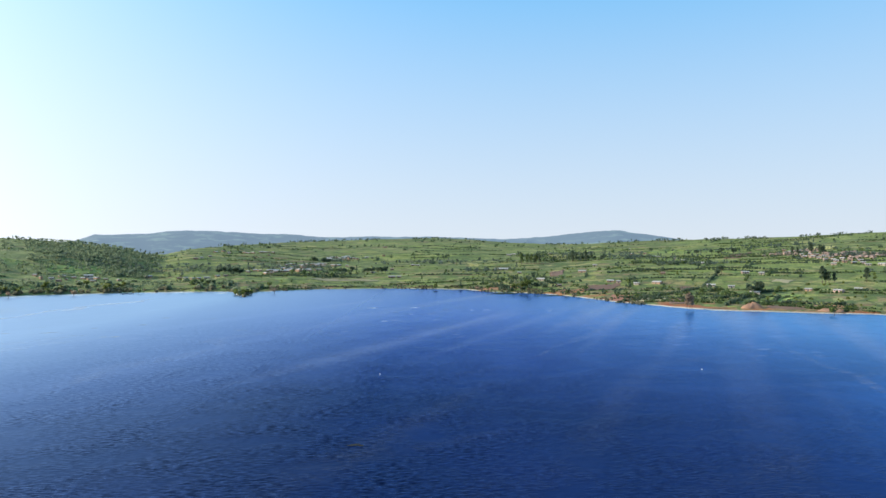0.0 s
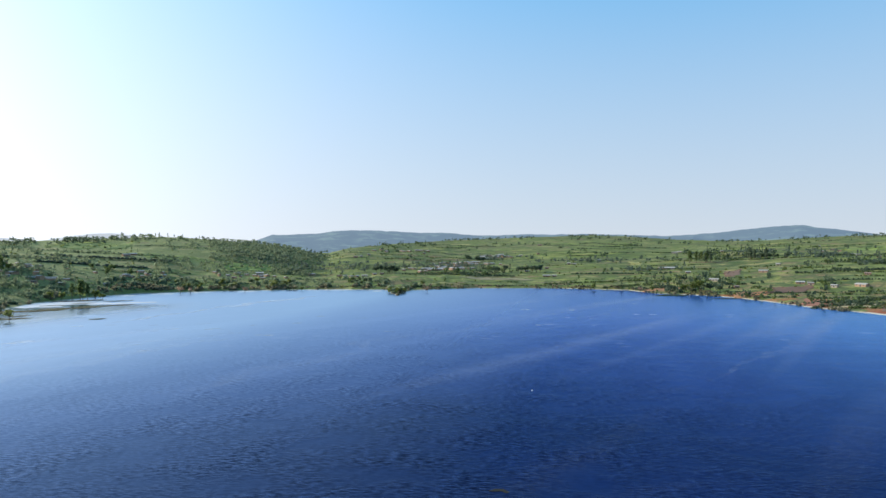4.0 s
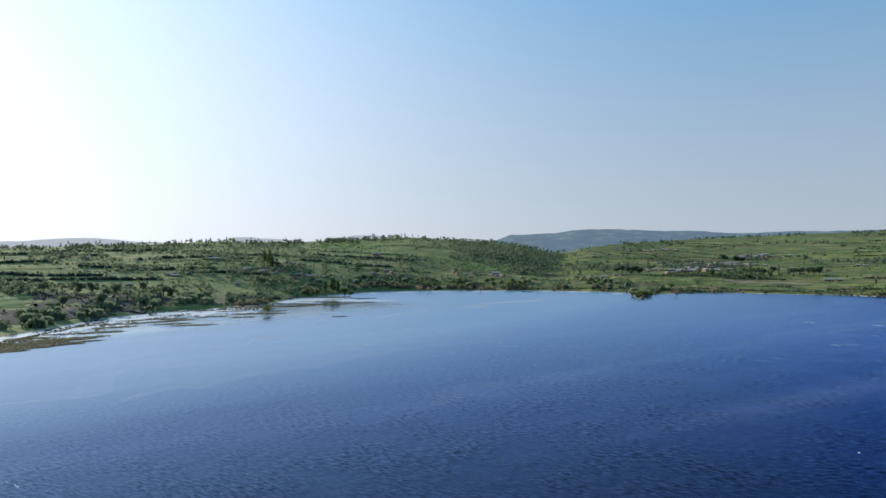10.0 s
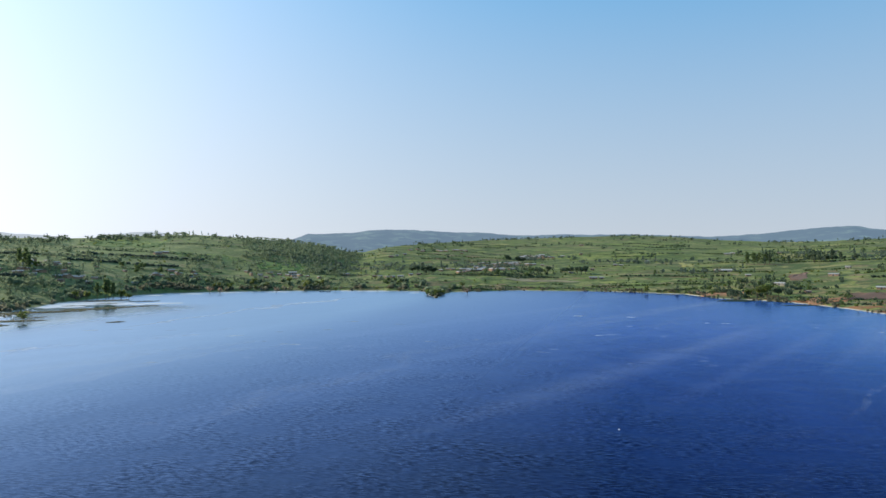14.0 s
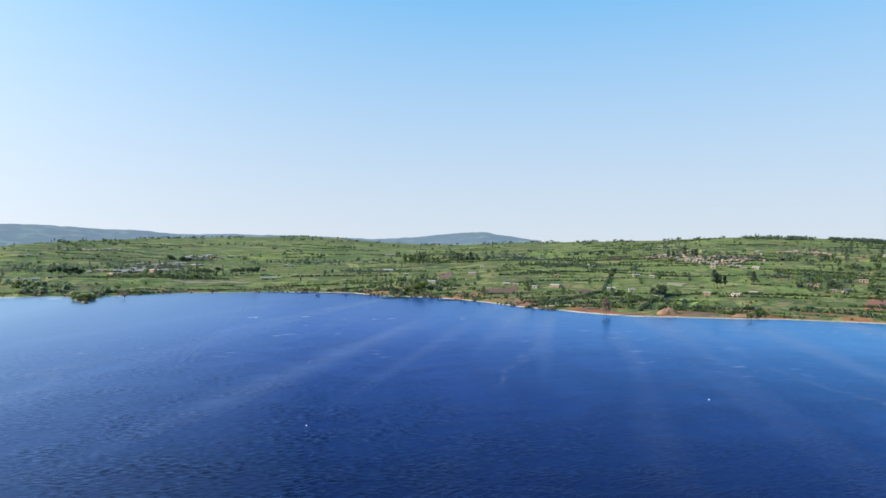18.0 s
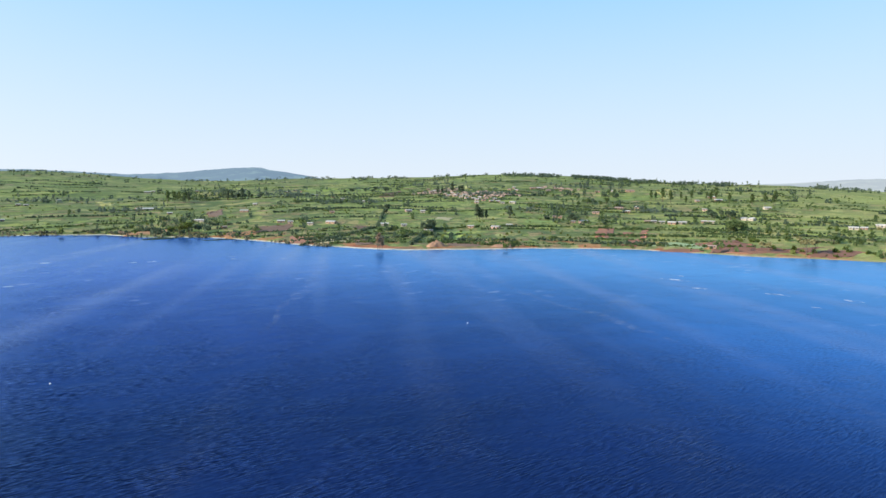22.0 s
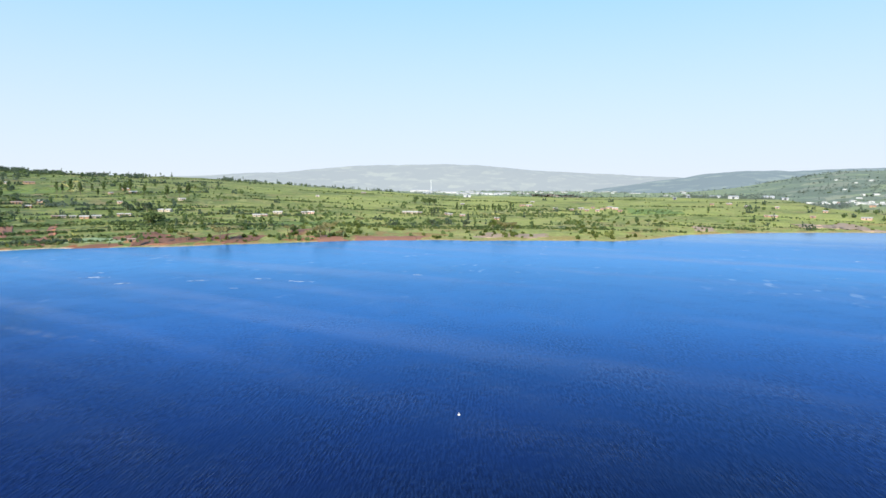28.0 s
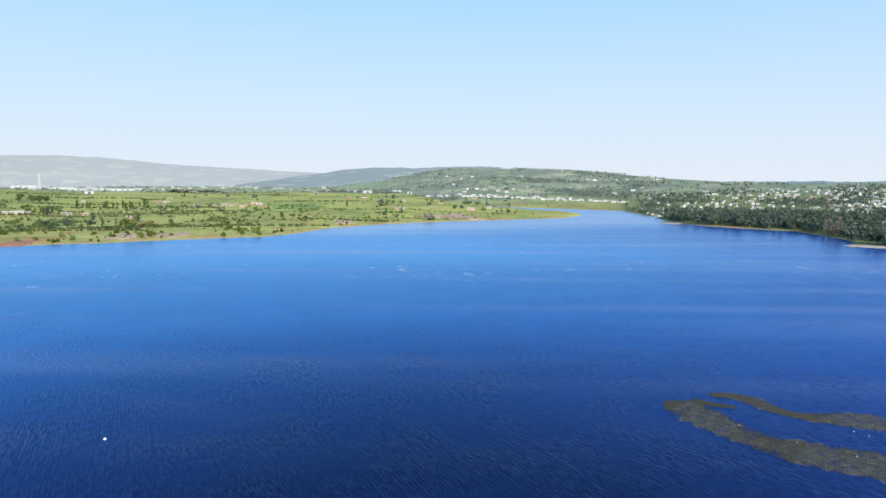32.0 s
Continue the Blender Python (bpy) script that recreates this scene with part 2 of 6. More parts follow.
def make_water():
    m, nt, b = base("lake_water", 0.4)
    b.inputs["Specular IOR Level"].default_value = 0.5
    b.inputs["IOR"].default_value = 1.33
    co = place_of(nt)
    # crests run east and west; wind lanes run north-north-east

    def drawn(angle, long):
        """The plan turned by an angle and drawn out along its first axis."""
        turned = node(nt, "Mapping", Vector=co, Rotation=(0, 0, radians(angle))).outputs[0]
        return node(nt, "Mapping", Vector=turned, Scale=(long, 1, 1)).outputs[0]

    xyz = node(nt, "SeparateXYZ", Vector=co)
    dx, dy = calc(nt, "SUBTRACT", xyz.outputs[0], CX), calc(nt, "SUBTRACT", xyz.outputs[1], CY)
    out = calc(nt, "SQRT", calc(nt, "ADD", calc(nt, "MULTIPLY", dx, dx), calc(nt, "MULTIPLY", dy, dy)))
    pick = span(nt, noise_of(nt, co, 0.014, 2), 0.42, 0.58)
    def crests(angle, apart):
        """Rows of short crests, apart metres from one to the next."""
        n = node(nt, "TexWave", Vector=drawn(angle, 0.5), Scale=0.314 / apart, Distortion=4.5, Detail=3.0, i4=1.8, i5=0.55)
        n.bands_direction = "Y"
        return n.outputs["Fac"]

    waves = calc(nt, "ADD", calc(nt, "MULTIPLY", crests(-4, 0.62), calc(nt, "SUBTRACT", 1.0, pick)), calc(nt, "MULTIPLY", crests(-12, 0.5), pick))
    near = span(nt, out, 80, 180, 0.11, 0.0)
    ripple = calc(nt, "ADD", calc(nt, "MULTIPLY", calc(nt, "SUBTRACT", waves, 0.5), near), calc(nt, "ADD", 0.14, calc(nt, "MULTIPLY", noise_of(nt, drawn(-5, 0.3), 1.7, 2, 0.65), 0.72)))
    chop = noise_of(nt, drawn(6, 0.4), 0.14, 2, 0.5)
    gust = span(nt, noise_of(nt, co, 0.06, 4, 0.6), 0.36, 0.64, 0.2, 1.0)
    gust = calc(nt, "MULTIPLY", gust, span(nt, out, 120, 400, 1.0, 0.35))
    lane = drawn(LANE, 0.07)
    bent = node(nt, "VectorMath", i0=lane, i1=node(nt, "TexNoise", Vector=co, Scale=0.006, Detail=2.0).outputs["Color"])
    bent.operation = "ADD"
    lanes = noise_of(nt, node(nt, "Mapping", Vector=bent.outputs[0], Scale=(1, 1, 0)).outputs[0], 0.042, 1.0, 0.5)
    slick = calc(nt, "SMOOTH_MIN", 1.0, span(nt, lanes, 0.5, 0.72), 0.2)
    glaze = noise_of(nt, drawn(-35, 0.25), 0.05, 1.5, 0.5)
    calm = span(nt, glaze, 0.6, 0.85)
    h = calc(nt, "ADD", calc(nt, "MULTIPLY", calc(nt, "MULTIPLY", ripple, gust), 0.75), calc(nt, "MULTIPLY", chop, 0.35))
    # the western water is smoother, and mirrors the sky among the reeds
    west_glare = span(nt, dx, 0, -185)
    fret = calc(nt, "MULTIPLY", calc(nt, "MULTIPLY", gust, span(nt, west_glare, 0.2, 1, 1.0, 0.15)), span(nt, dx, 0, 70, 1.0, 0.42))
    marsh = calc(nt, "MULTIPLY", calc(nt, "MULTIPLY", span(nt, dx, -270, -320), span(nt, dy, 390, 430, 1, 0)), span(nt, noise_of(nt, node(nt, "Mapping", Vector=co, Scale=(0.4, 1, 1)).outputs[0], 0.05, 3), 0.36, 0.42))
    sheen = calc(nt, "MAXIMUM", calc(nt, "MULTIPLY", calc(nt, "ADD", slick, calm), 0.5), calc(nt, "MULTIPLY", west_glare, 0.85))
    # bump fades away from the camera's hover point so distant water looks bright
    bump = node(nt, "Bump", Strength=calc(nt, "MULTIPLY", calc(nt, "MULTIPLY", span(nt, out, 120, 480, WATER_BUMP, 0.22), span(nt, west_glare, 0, 1, 1.0, 0.3)), span(nt, marsh, 0, 1, 1.0, 0.08)), Distance=0.9, Height=h)
    puff = noise_of(nt, co, 0.006, 3, 0.6)
    # body colour pales away from the hover point, for sky mirrored at low angles
    # painted brighter blue eastwards, on the side away from the sun
    deep = blend(nt, calc(nt, "MAXIMUM", span(nt, out, 110, 350), calc(nt, "MULTIPLY", calc(nt, "MULTIPLY", span(nt, out, 80, 190), span(nt, calc(nt, "SUBTRACT", dx, calc(nt, "MULTIPLY", dy, 0.75)), 0, 75)), 0.78)), ramp(nt, puff, (0.3, WATER_NEAR), (0.7, WATER_LIGHT)), blend(nt, calc(nt, "MULTIPLY", span(nt, dx, 50, 290), span(nt, dy, -150, -340, 1.0, 0.2)), blend(nt, span(nt, dx, -110, 60), WATER_FAR, WATER_MIDDLE), WATER_EAST))
    # paler western and lane tones stand in for bright sky mirrored there
    deep = blend(nt, calc(nt, "MULTIPLY", west_glare, span(nt, out, 60, 220, 0.5, 1.0)), deep, (0.20, 0.305, 0.46))
    deep = blend(nt, calc(nt, "MULTIPLY", slick, span(nt, out, 110, 240, 0.0, 0.32)), deep, blend(nt, west_glare, (0.12, 0.20, 0.46), (0.32, 0.44, 0.62)))
    # the eastern inlet is painted pale, for the white haze it mirrors
    deep = blend(nt, calc(nt, "MULTIPLY", calc(nt, "MULTIPLY", span(nt, dx, 430, 540), span(nt, out, 440, 560)), 0.75), deep, (0.42, 0.53, 0.64))
    # short foam streaks where gusts fall on the open water
    dash = noise_of(nt, drawn(0, 0.6), 0.14, 2, 0.5)
    patch = calc(nt, "MULTIPLY", span(nt, noise_of(nt, co, 0.012, 2), 0.48, 0.62), span(nt, out, 210, 290))
    foam = calc(nt, "MULTIPLY", calc(nt, "MULTIPLY", span(nt, dash, 0.62, 0.72), patch), 0.22)
    deep = blend(nt, foam, deep, (0.75, 0.78, 0.8))
    # light crests and shaded troughs are painted into the body colour
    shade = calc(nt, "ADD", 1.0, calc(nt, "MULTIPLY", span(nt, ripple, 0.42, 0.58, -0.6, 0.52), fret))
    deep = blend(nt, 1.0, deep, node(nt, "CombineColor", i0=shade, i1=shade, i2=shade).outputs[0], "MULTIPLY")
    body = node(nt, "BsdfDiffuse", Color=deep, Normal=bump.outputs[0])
    gloss = node(nt, "BsdfGlossy", Color=blend(nt, sheen, blend(nt, span(nt, out, 100, 330), (0.26, 0.5, 1.0), WATER_TINT), (0.85, 0.93, 1.0)), Roughness=calc(nt, "SUBTRACT", calc(nt, "ADD", WATER_ROUGH, calc(nt, "MULTIPLY", west_glare, 0.14)), calc(nt, "MULTIPLY", marsh, 0.18)), Normal=bump.outputs[0])
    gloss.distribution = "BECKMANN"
    edge = calc(nt, "MULTIPLY", node(nt, "Fresnel", IOR=1.33, Normal=bump.outputs[0]).outputs[0], calc(nt, "MAXIMUM", span(nt, out, 60, 420, 0.42, 0.95), calc(nt, "MULTIPLY", west_glare, span(nt, out, 90, 260, 0.5, 1.15))))
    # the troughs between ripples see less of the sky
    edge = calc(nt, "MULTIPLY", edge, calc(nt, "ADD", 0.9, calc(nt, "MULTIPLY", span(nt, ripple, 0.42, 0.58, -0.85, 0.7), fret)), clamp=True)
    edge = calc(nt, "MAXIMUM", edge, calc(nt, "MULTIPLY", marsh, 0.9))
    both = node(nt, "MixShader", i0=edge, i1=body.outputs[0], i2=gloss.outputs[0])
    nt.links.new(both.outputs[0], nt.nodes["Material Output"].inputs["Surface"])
    return m


def make_ground():
    m, nt, b = base("farmland", 0.95)
    b.inputs["Sheen Roughness"].default_value, b.inputs["Sheen Tint"].default_value = 0.5, (1.0, 1.0, 0.6, 1)
    co = place_of(nt)
    xyz = node(nt, "SeparateXYZ", Vector=co)
    dx, dy = calc(nt, "SUBTRACT", xyz.outputs[0], CX), calc(nt, "SUBTRACT", xyz.outputs[1], CY)
    az = calc(nt, "ARCTAN2", dx, dy)
    far = calc(nt, "SQRT", calc(nt, "ADD", calc(nt, "MULTIPLY", dx, dx), calc(nt, "MULTIPLY", dy, dy)))
    # stronger sheen veils the western land in place of the haze over it
    nt.links.new(span(nt, az, -1.1, -0.35, 0.24, 0.012), b.inputs["Sheen Weight"])
    warp = noise_of(nt, co, 0.012, 3)
    u = calc(nt, "ADD", calc(nt, "MULTIPLY", az, 800 / 30), calc(nt, "MULTIPLY", warp, 2.2))
    v = calc(nt, "ADD", calc(nt, "DIVIDE", far, 15.0), calc(nt, "MULTIPLY", warp, 4.0))
    uv = node(nt, "CombineXYZ", X=u, Y=v).outputs[0]
    cell = node(nt, "TexVoronoi", Vector=uv, Scale=1.0, Randomness=0.75)
    edge = nt.nodes.new("ShaderNodeTexVoronoi")
    edge.feature = "DISTANCE_TO_EDGE"
    nt.links.new(uv, edge.inputs["Vector"])
    edge.inputs["Scale"].default_value, edge.inputs["Randomness"].default_value = 1.0, 0.75
    pick = node(nt, "SeparateColor", Color=cell.outputs["Color"]).outputs[0]
    fields = ramp(nt, pick, (0.0, (0.105, 0.135, 0.04)), (0.14, (0.19, 0.225, 0.06)), (0.30, (0.125, 0.165, 0.045)), (0.42, (0.27, 0.285, 0.08)),
                  (0.54, (0.195, 0.24, 0.062)), (0.66, (0.33, 0.29, 0.12)), (0.75, (0.115, 0.145, 0.05)), (0.85, (0.27, 0.195, 0.11)), (0.94, (0.235, 0.155, 0.09)), steps=True)
    # narrow strips of crop within the fields, lying at all angles
    sway = node(nt, "CombineXYZ", X=calc(nt, "MULTIPLY", az, 800 / 7), Y=calc(nt, "ADD", calc(nt, "DIVIDE", far, 9.0), calc(nt, "MULTIPLY", warp, 7.0))).outputs[0]
    strip = node(nt, "SeparateColor", Color=node(nt, "TexVoronoi", Vector=sway, Scale=0.6, Randomness=0.9).outputs["Color"])
    fields = blend(nt, span(nt, strip.outputs[1], 0.55, 0.8, 0, 0.75), fields, (0.085, 0.13, 0.045))
    fields = blend(nt, span(nt, strip.outputs[2], 0.82, 0.9, 0, 0.7), fields, (0.33, 0.33, 0.13))
    bare = calc(nt, "MULTIPLY", span(nt, strip.outputs[0], 0.62, 0.72, 0, 0.75), calc(nt, "MULTIPLY", span(nt, xyz.outputs[2], 8, 20, 1.0, 0.15), span(nt, az, 0.0, 0.15)))
    fields = blend(nt, bare, fields, (0.29, 0.18, 0.105))
    grain = noise_of(nt, co, 0.35, 4, 0.65)
    tufts = noise_of(nt, co, 0.06, 4, 0.6)
    wide = noise_of(nt, co, 0.004, 3)
    fields = blend(nt, span(nt, tufts, 0.50, 0.72, 0, 0.65), fields, (0.075, 0.12, 0.03))
    lush = span(nt, az, -0.9, 0.3, 0.25, 0.8)
    fields = blend(nt, calc(nt, "MULTIPLY", span(nt, wide, 0.42, 0.66, 0, 0.45), lush), fields, (0.32, 0.39, 0.085))
    # grassy risers of the terraces, and single bushes
    lift = calc(nt, "FRACT", calc(nt, "ADD", calc(nt, "DIVIDE", xyz.outputs[2], 1.2), calc(nt, "MULTIPLY", tufts, 2.4)))
    riser = calc(nt, "MULTIPLY", span(nt, lift, 0.16, 0.3, 1, 0), span(nt, noise_of(nt, co, 0.018, 2), 0.4, 0.55, 0.0, 0.75))
    fields = blend(nt, riser, fields, (0.065, 0.10, 0.03))
    bush = node(nt, "TexVoronoi", Vector=node(nt, "Mapping", Vector=co, Scale=(1, 1, 0)).outputs[0], Scale=0.22)
    dots = calc(nt, "MULTIPLY", span(nt, bush.outputs["Distance"], 0.2, 0.34, 1, 0), span(nt, node(nt, "SeparateColor", Color=bush.outputs["Color"]).outputs[0], 0.55, 0.6, 0.0, 0.8))
    fields = blend(nt, dots, fields, (0.06, 0.09, 0.03))
    hedge = calc(nt, "MULTIPLY", span(nt, edge.outputs["Distance"], 0.02, 0.09, 1, 0), span(nt, warp, 0.35, 0.55, 0.0, 0.8))
    fields = blend(nt, hedge, fields, (0.08, 0.115, 0.045))
    # grass west of the lake, lightened in colour for the haze before it
    fields = blend(nt, span(nt, az, -0.75, -0.3, 0.4, 0.0), fields, (0.205, 0.25, 0.075))
    ploughed = calc(nt, "MULTIPLY", calc(nt, "MULTIPLY", span(nt, az, -1.02, -0.98), span(nt, az, -0.87, -0.84, 1, 0)), span(nt, xyz.outputs[2], 3.5, 6, 0.85, 0))
    fields = blend(nt, ploughed, fields, (0.12, 0.09, 0.07))
    # dry, pale land east of the lake
    east = calc(nt, "MULTIPLY", calc(nt, "MULTIPLY", span(nt, az, 0.75, 1.4), span(nt, noise_of(nt, co, 0.011, 4, 0.6), 0.36, 0.6, 0.3, 1.0)), 0.68)
    fields = blend(nt, east, fields, (0.45, 0.44, 0.13))
    # haze over the far eastern plain, put into the ground colour
    plain_haze = calc(nt, "MULTIPLY", calc(nt, "MULTIPLY", span(nt, far, 1150, 1500), span(nt, az, 1.0, 1.25)), 0.55)
    fields = blend(nt, plain_haze, fields, (0.27, 0.33, 0.27))
    # the inlet hill is greyed and paled too, for haze before it
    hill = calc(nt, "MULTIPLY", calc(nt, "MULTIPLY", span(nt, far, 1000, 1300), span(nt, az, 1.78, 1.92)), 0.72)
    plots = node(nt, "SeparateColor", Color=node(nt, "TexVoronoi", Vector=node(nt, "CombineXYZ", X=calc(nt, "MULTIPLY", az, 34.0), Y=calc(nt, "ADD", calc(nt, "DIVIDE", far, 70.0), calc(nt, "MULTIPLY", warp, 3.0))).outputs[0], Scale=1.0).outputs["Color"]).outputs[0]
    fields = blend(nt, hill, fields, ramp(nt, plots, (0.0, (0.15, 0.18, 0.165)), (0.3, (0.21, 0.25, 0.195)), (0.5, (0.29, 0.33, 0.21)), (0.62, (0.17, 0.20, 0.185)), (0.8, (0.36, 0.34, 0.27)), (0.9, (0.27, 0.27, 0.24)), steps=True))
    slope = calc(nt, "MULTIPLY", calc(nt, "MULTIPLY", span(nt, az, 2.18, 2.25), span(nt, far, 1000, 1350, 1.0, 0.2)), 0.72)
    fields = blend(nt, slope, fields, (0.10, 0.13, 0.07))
    # bare banks: red earth along the north-east shore, grey-brown sand elsewhere
    wob = noise_of(nt, co, 0.03, 4, 0.65)
    low = span(nt, calc(nt, "ADD", xyz.outputs[2], calc(nt, "MULTIPLY", wob, -22.0)), -10.9, -9.6, 1, 0)
    red = calc(nt, "MULTIPLY", span(nt, az, 0.12, 0.3), span(nt, az, 1.2, 1.4, 1, 0.2))
    low = calc(nt, "MULTIPLY", low, span(nt, red, 0, 1, 0.25, 1.0))
    soil = blend(nt, span(nt, noise_of(nt, co, 0.02, 2), 0.4, 0.6), (0.31, 0.09, 0.042), (0.37, 0.19, 0.09))
    fields = blend(nt, low, fields, soil)
    rim = span(nt, xyz.outputs[2], 0.25, 0.6, 1, 0)
    wash = blend(nt, span(nt, az, 0.75, 1.1), (0.62, 0.60, 0.52), (0.42, 0.31, 0.17))
    fields = blend(nt, calc(nt, "MULTIPLY", rim, span(nt, wob, 0.38, 0.6, 0.35, 0.95)), fields, wash)
    k = span(nt, grain, 0.2, 0.8, 0.7, 1.5)
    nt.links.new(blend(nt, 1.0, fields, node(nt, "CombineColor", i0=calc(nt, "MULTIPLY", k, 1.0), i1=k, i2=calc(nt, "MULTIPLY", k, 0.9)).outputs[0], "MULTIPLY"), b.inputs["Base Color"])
    bump = node(nt, "Bump", Strength=0.7, Distance=1.2, Height=calc(nt, "ADD", grain, calc(nt, "MULTIPLY", tufts, 2.0)))
    nt.links.new(bump.outputs[0], b.inputs["Normal"])
    return m


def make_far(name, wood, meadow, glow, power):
    """Far hills whose emission and pale colours stand in for the haze before them."""
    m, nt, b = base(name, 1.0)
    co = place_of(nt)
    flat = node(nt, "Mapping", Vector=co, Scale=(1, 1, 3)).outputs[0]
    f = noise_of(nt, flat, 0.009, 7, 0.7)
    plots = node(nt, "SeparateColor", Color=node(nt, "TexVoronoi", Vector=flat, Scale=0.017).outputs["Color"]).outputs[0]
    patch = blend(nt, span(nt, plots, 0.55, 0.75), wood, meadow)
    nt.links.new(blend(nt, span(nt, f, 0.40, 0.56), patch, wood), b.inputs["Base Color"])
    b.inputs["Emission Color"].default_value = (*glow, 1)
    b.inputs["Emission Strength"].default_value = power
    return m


WATER_NEAR, WATER_LIGHT, WATER_BUMP, WATER_ROUGH = (0.005, 0.0145, 0.046), (0.0105, 0.027, 0.118), 0.9, 0.24
LANE = -67
WATER_TINT = (0.45, 0.68, 1.0)
WATER_FAR, WATER_MIDDLE, WATER_EAST = (0.029, 0.09, 0.37), (0.023, 0.072, 0.34), (0.055, 0.27, 0.58)
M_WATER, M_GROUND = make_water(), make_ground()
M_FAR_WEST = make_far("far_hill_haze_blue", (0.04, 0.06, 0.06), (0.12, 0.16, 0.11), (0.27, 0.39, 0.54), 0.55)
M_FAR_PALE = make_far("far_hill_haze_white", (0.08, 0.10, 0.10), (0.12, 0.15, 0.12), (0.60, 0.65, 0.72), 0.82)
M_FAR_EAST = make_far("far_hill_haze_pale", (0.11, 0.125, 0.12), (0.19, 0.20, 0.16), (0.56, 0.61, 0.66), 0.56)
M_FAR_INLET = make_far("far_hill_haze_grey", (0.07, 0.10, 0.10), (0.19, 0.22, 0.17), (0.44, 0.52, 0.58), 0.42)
M_BARK = plain("bark", (0.13, 0.10, 0.075))
M_LEAF = leaves("leaf_green", (0.085, 0.125, 0.05), (0.20, 0.26, 0.09))
M_LEAF_DARK = leaves("leaf_dark_green", (0.085, 0.12, 0.075), (0.155, 0.20, 0.115))
# foliage of distant trees, with haze put into the leaf colour
M_LEAF_HAZE = leaves("leaf_far_haze", (0.18, 0.22, 0.18), (0.30, 0.34, 0.27))
M_LEAF_PALE = leaves("leaf_yellow_green", (0.10, 0.14, 0.03), (0.23, 0.26, 0.07), (0.29, 0.265, 0.12))
M_LEAF_RUST = leaves("leaf_rust", (0.30, 0.20, 0.125), (0.52, 0.37, 0.24))
M_LEAF_DRY = leaves("leaf_dry_brown", (0.24, 0.215, 0.16), (0.40, 0.36, 0.27))
M_LEAF_STRAW = leaves("leaf_straw", (0.24, 0.22, 0.09), (0.42, 0.37, 0.17))
# western foliage, its colour lightened for the sunlit haze before it
M_LEAF_WEST = leaves("leaf_hazed_green", (0.14, 0.185, 0.11), (0.28, 0.33, 0.19))
M_LEAF_COOL = leaves("leaf_blue_green", (0.075, 0.105, 0.08), (0.18, 0.225, 0.155))
# duller foliage, with a thinner haze put into its colour
M_LEAF_MIST = leaves("leaf_dull_green", (0.10, 0.13, 0.10), (0.19, 0.235, 0.17))
M_SHED = plain("white_sheet_metal", (0.43, 0.44, 0.45), 0.5, 0.25)
M_GREY = plain("pale_grey_plaster", (0.52, 0.53, 0.52), 0.9, 0.4)
M_BRICK = plain("reddish_plaster", (0.33, 0.24, 0.19), 0.9, 0.4)
M_REED = leaves("reed", (0.15, 0.145, 0.085), (0.27, 0.25, 0.15), (0.34, 0.30, 0.20))
M_WEED = leaves("floating_weed", (0.105, 0.105, 0.075), (0.19, 0.18, 0.13), (0.26, 0.22, 0.17))
M_WEED_BED = plain("weed_bed", (0.13, 0.122, 0.095), 0.95, 0.8, 0.5)
wt = M_WEED_BED.node_tree
gaps = span(wt, noise_of(wt, place_of(wt), 0.55, 5, 0.7), 0.34, 0.62, 0.12, 0.8)
wt.links.new(node(wt, "MixShader", i0=gaps, i1=wt.nodes.new("ShaderNodeBsdfTransparent").outputs[0], i2=wt.nodes["Principled BSDF"].outputs[0]).outputs[0], wt.nodes["Material Output"].inputs["Surface"])
M_TIN = plain("tin_roof", (0.50, 0.47, 0.42), 0.75, 0.4, metal=0.0)
M_TIN_RUST = plain("rusty_tin_roof", (0.36, 0.25, 0.19), 0.6, 0.35)
M_WHITE = plain("white_plaster", (0.42, 0.35, 0.27), 0.9, 0.4)
M_MUD = plain("mud_plaster", (0.40, 0.25, 0.16), 0.95, 0.3)
M_PINK = plain("pink_plaster", (0.55, 0.36, 0.28), 0.9, 0.2)
M_DOOR = plain("dark_door_paint", (0.06, 0.07, 0.09), 0.6, 0.3)
M_SAND = plain("pale_sand", (0.44, 0.37, 0.27), 0.95, 0.3, 0.2)
M_MOUND = plain("orange_earth", (0.38, 0.215, 0.13), 0.95, 0.3, 0.3)
M_FLOAT = plain("white_plastic", (0.8, 0.8, 0.78), 0.4, 0.1)
M_PLOT = {"red": plain("red_ploughed_soil", (0.31, 0.145, 0.09), 0.95, 0.5, 0.09), "brown": plain("brown_ploughed_soil", (0.20, 0.125, 0.085), 0.95, 0.5, 0.09), "tan": plain("dry_stubble", (0.40, 0.34, 0.19), 0.95, 0.4, 0.09),
          "orange": plain("orange_bank_soil", (0.42, 0.22, 0.11), 0.95, 0.5, 0.09), "clay": plain("pale_clay", (0.46, 0.32, 0.22), 0.95, 0.4, 0.07), "soil": plain("dark_wet_soil", (0.085, 0.08, 0.058), 0.95, 0.4, 0.09),
          "lush": plain("bright_green_crop", (0.21, 0.275, 0.075), 0.95, 0.4, 0.09), "pale": plain("pale_green_crop", (0.31, 0.38, 0.19), 0.95, 0.3, 0.09), "straw": plain("yellow_green_crop", (0.36, 0.34, 0.12), 0.95, 0.4, 0.09), "olive": plain("olive_crop", (0.26, 0.27, 0.08), 0.95, 0.5, 0.2)}


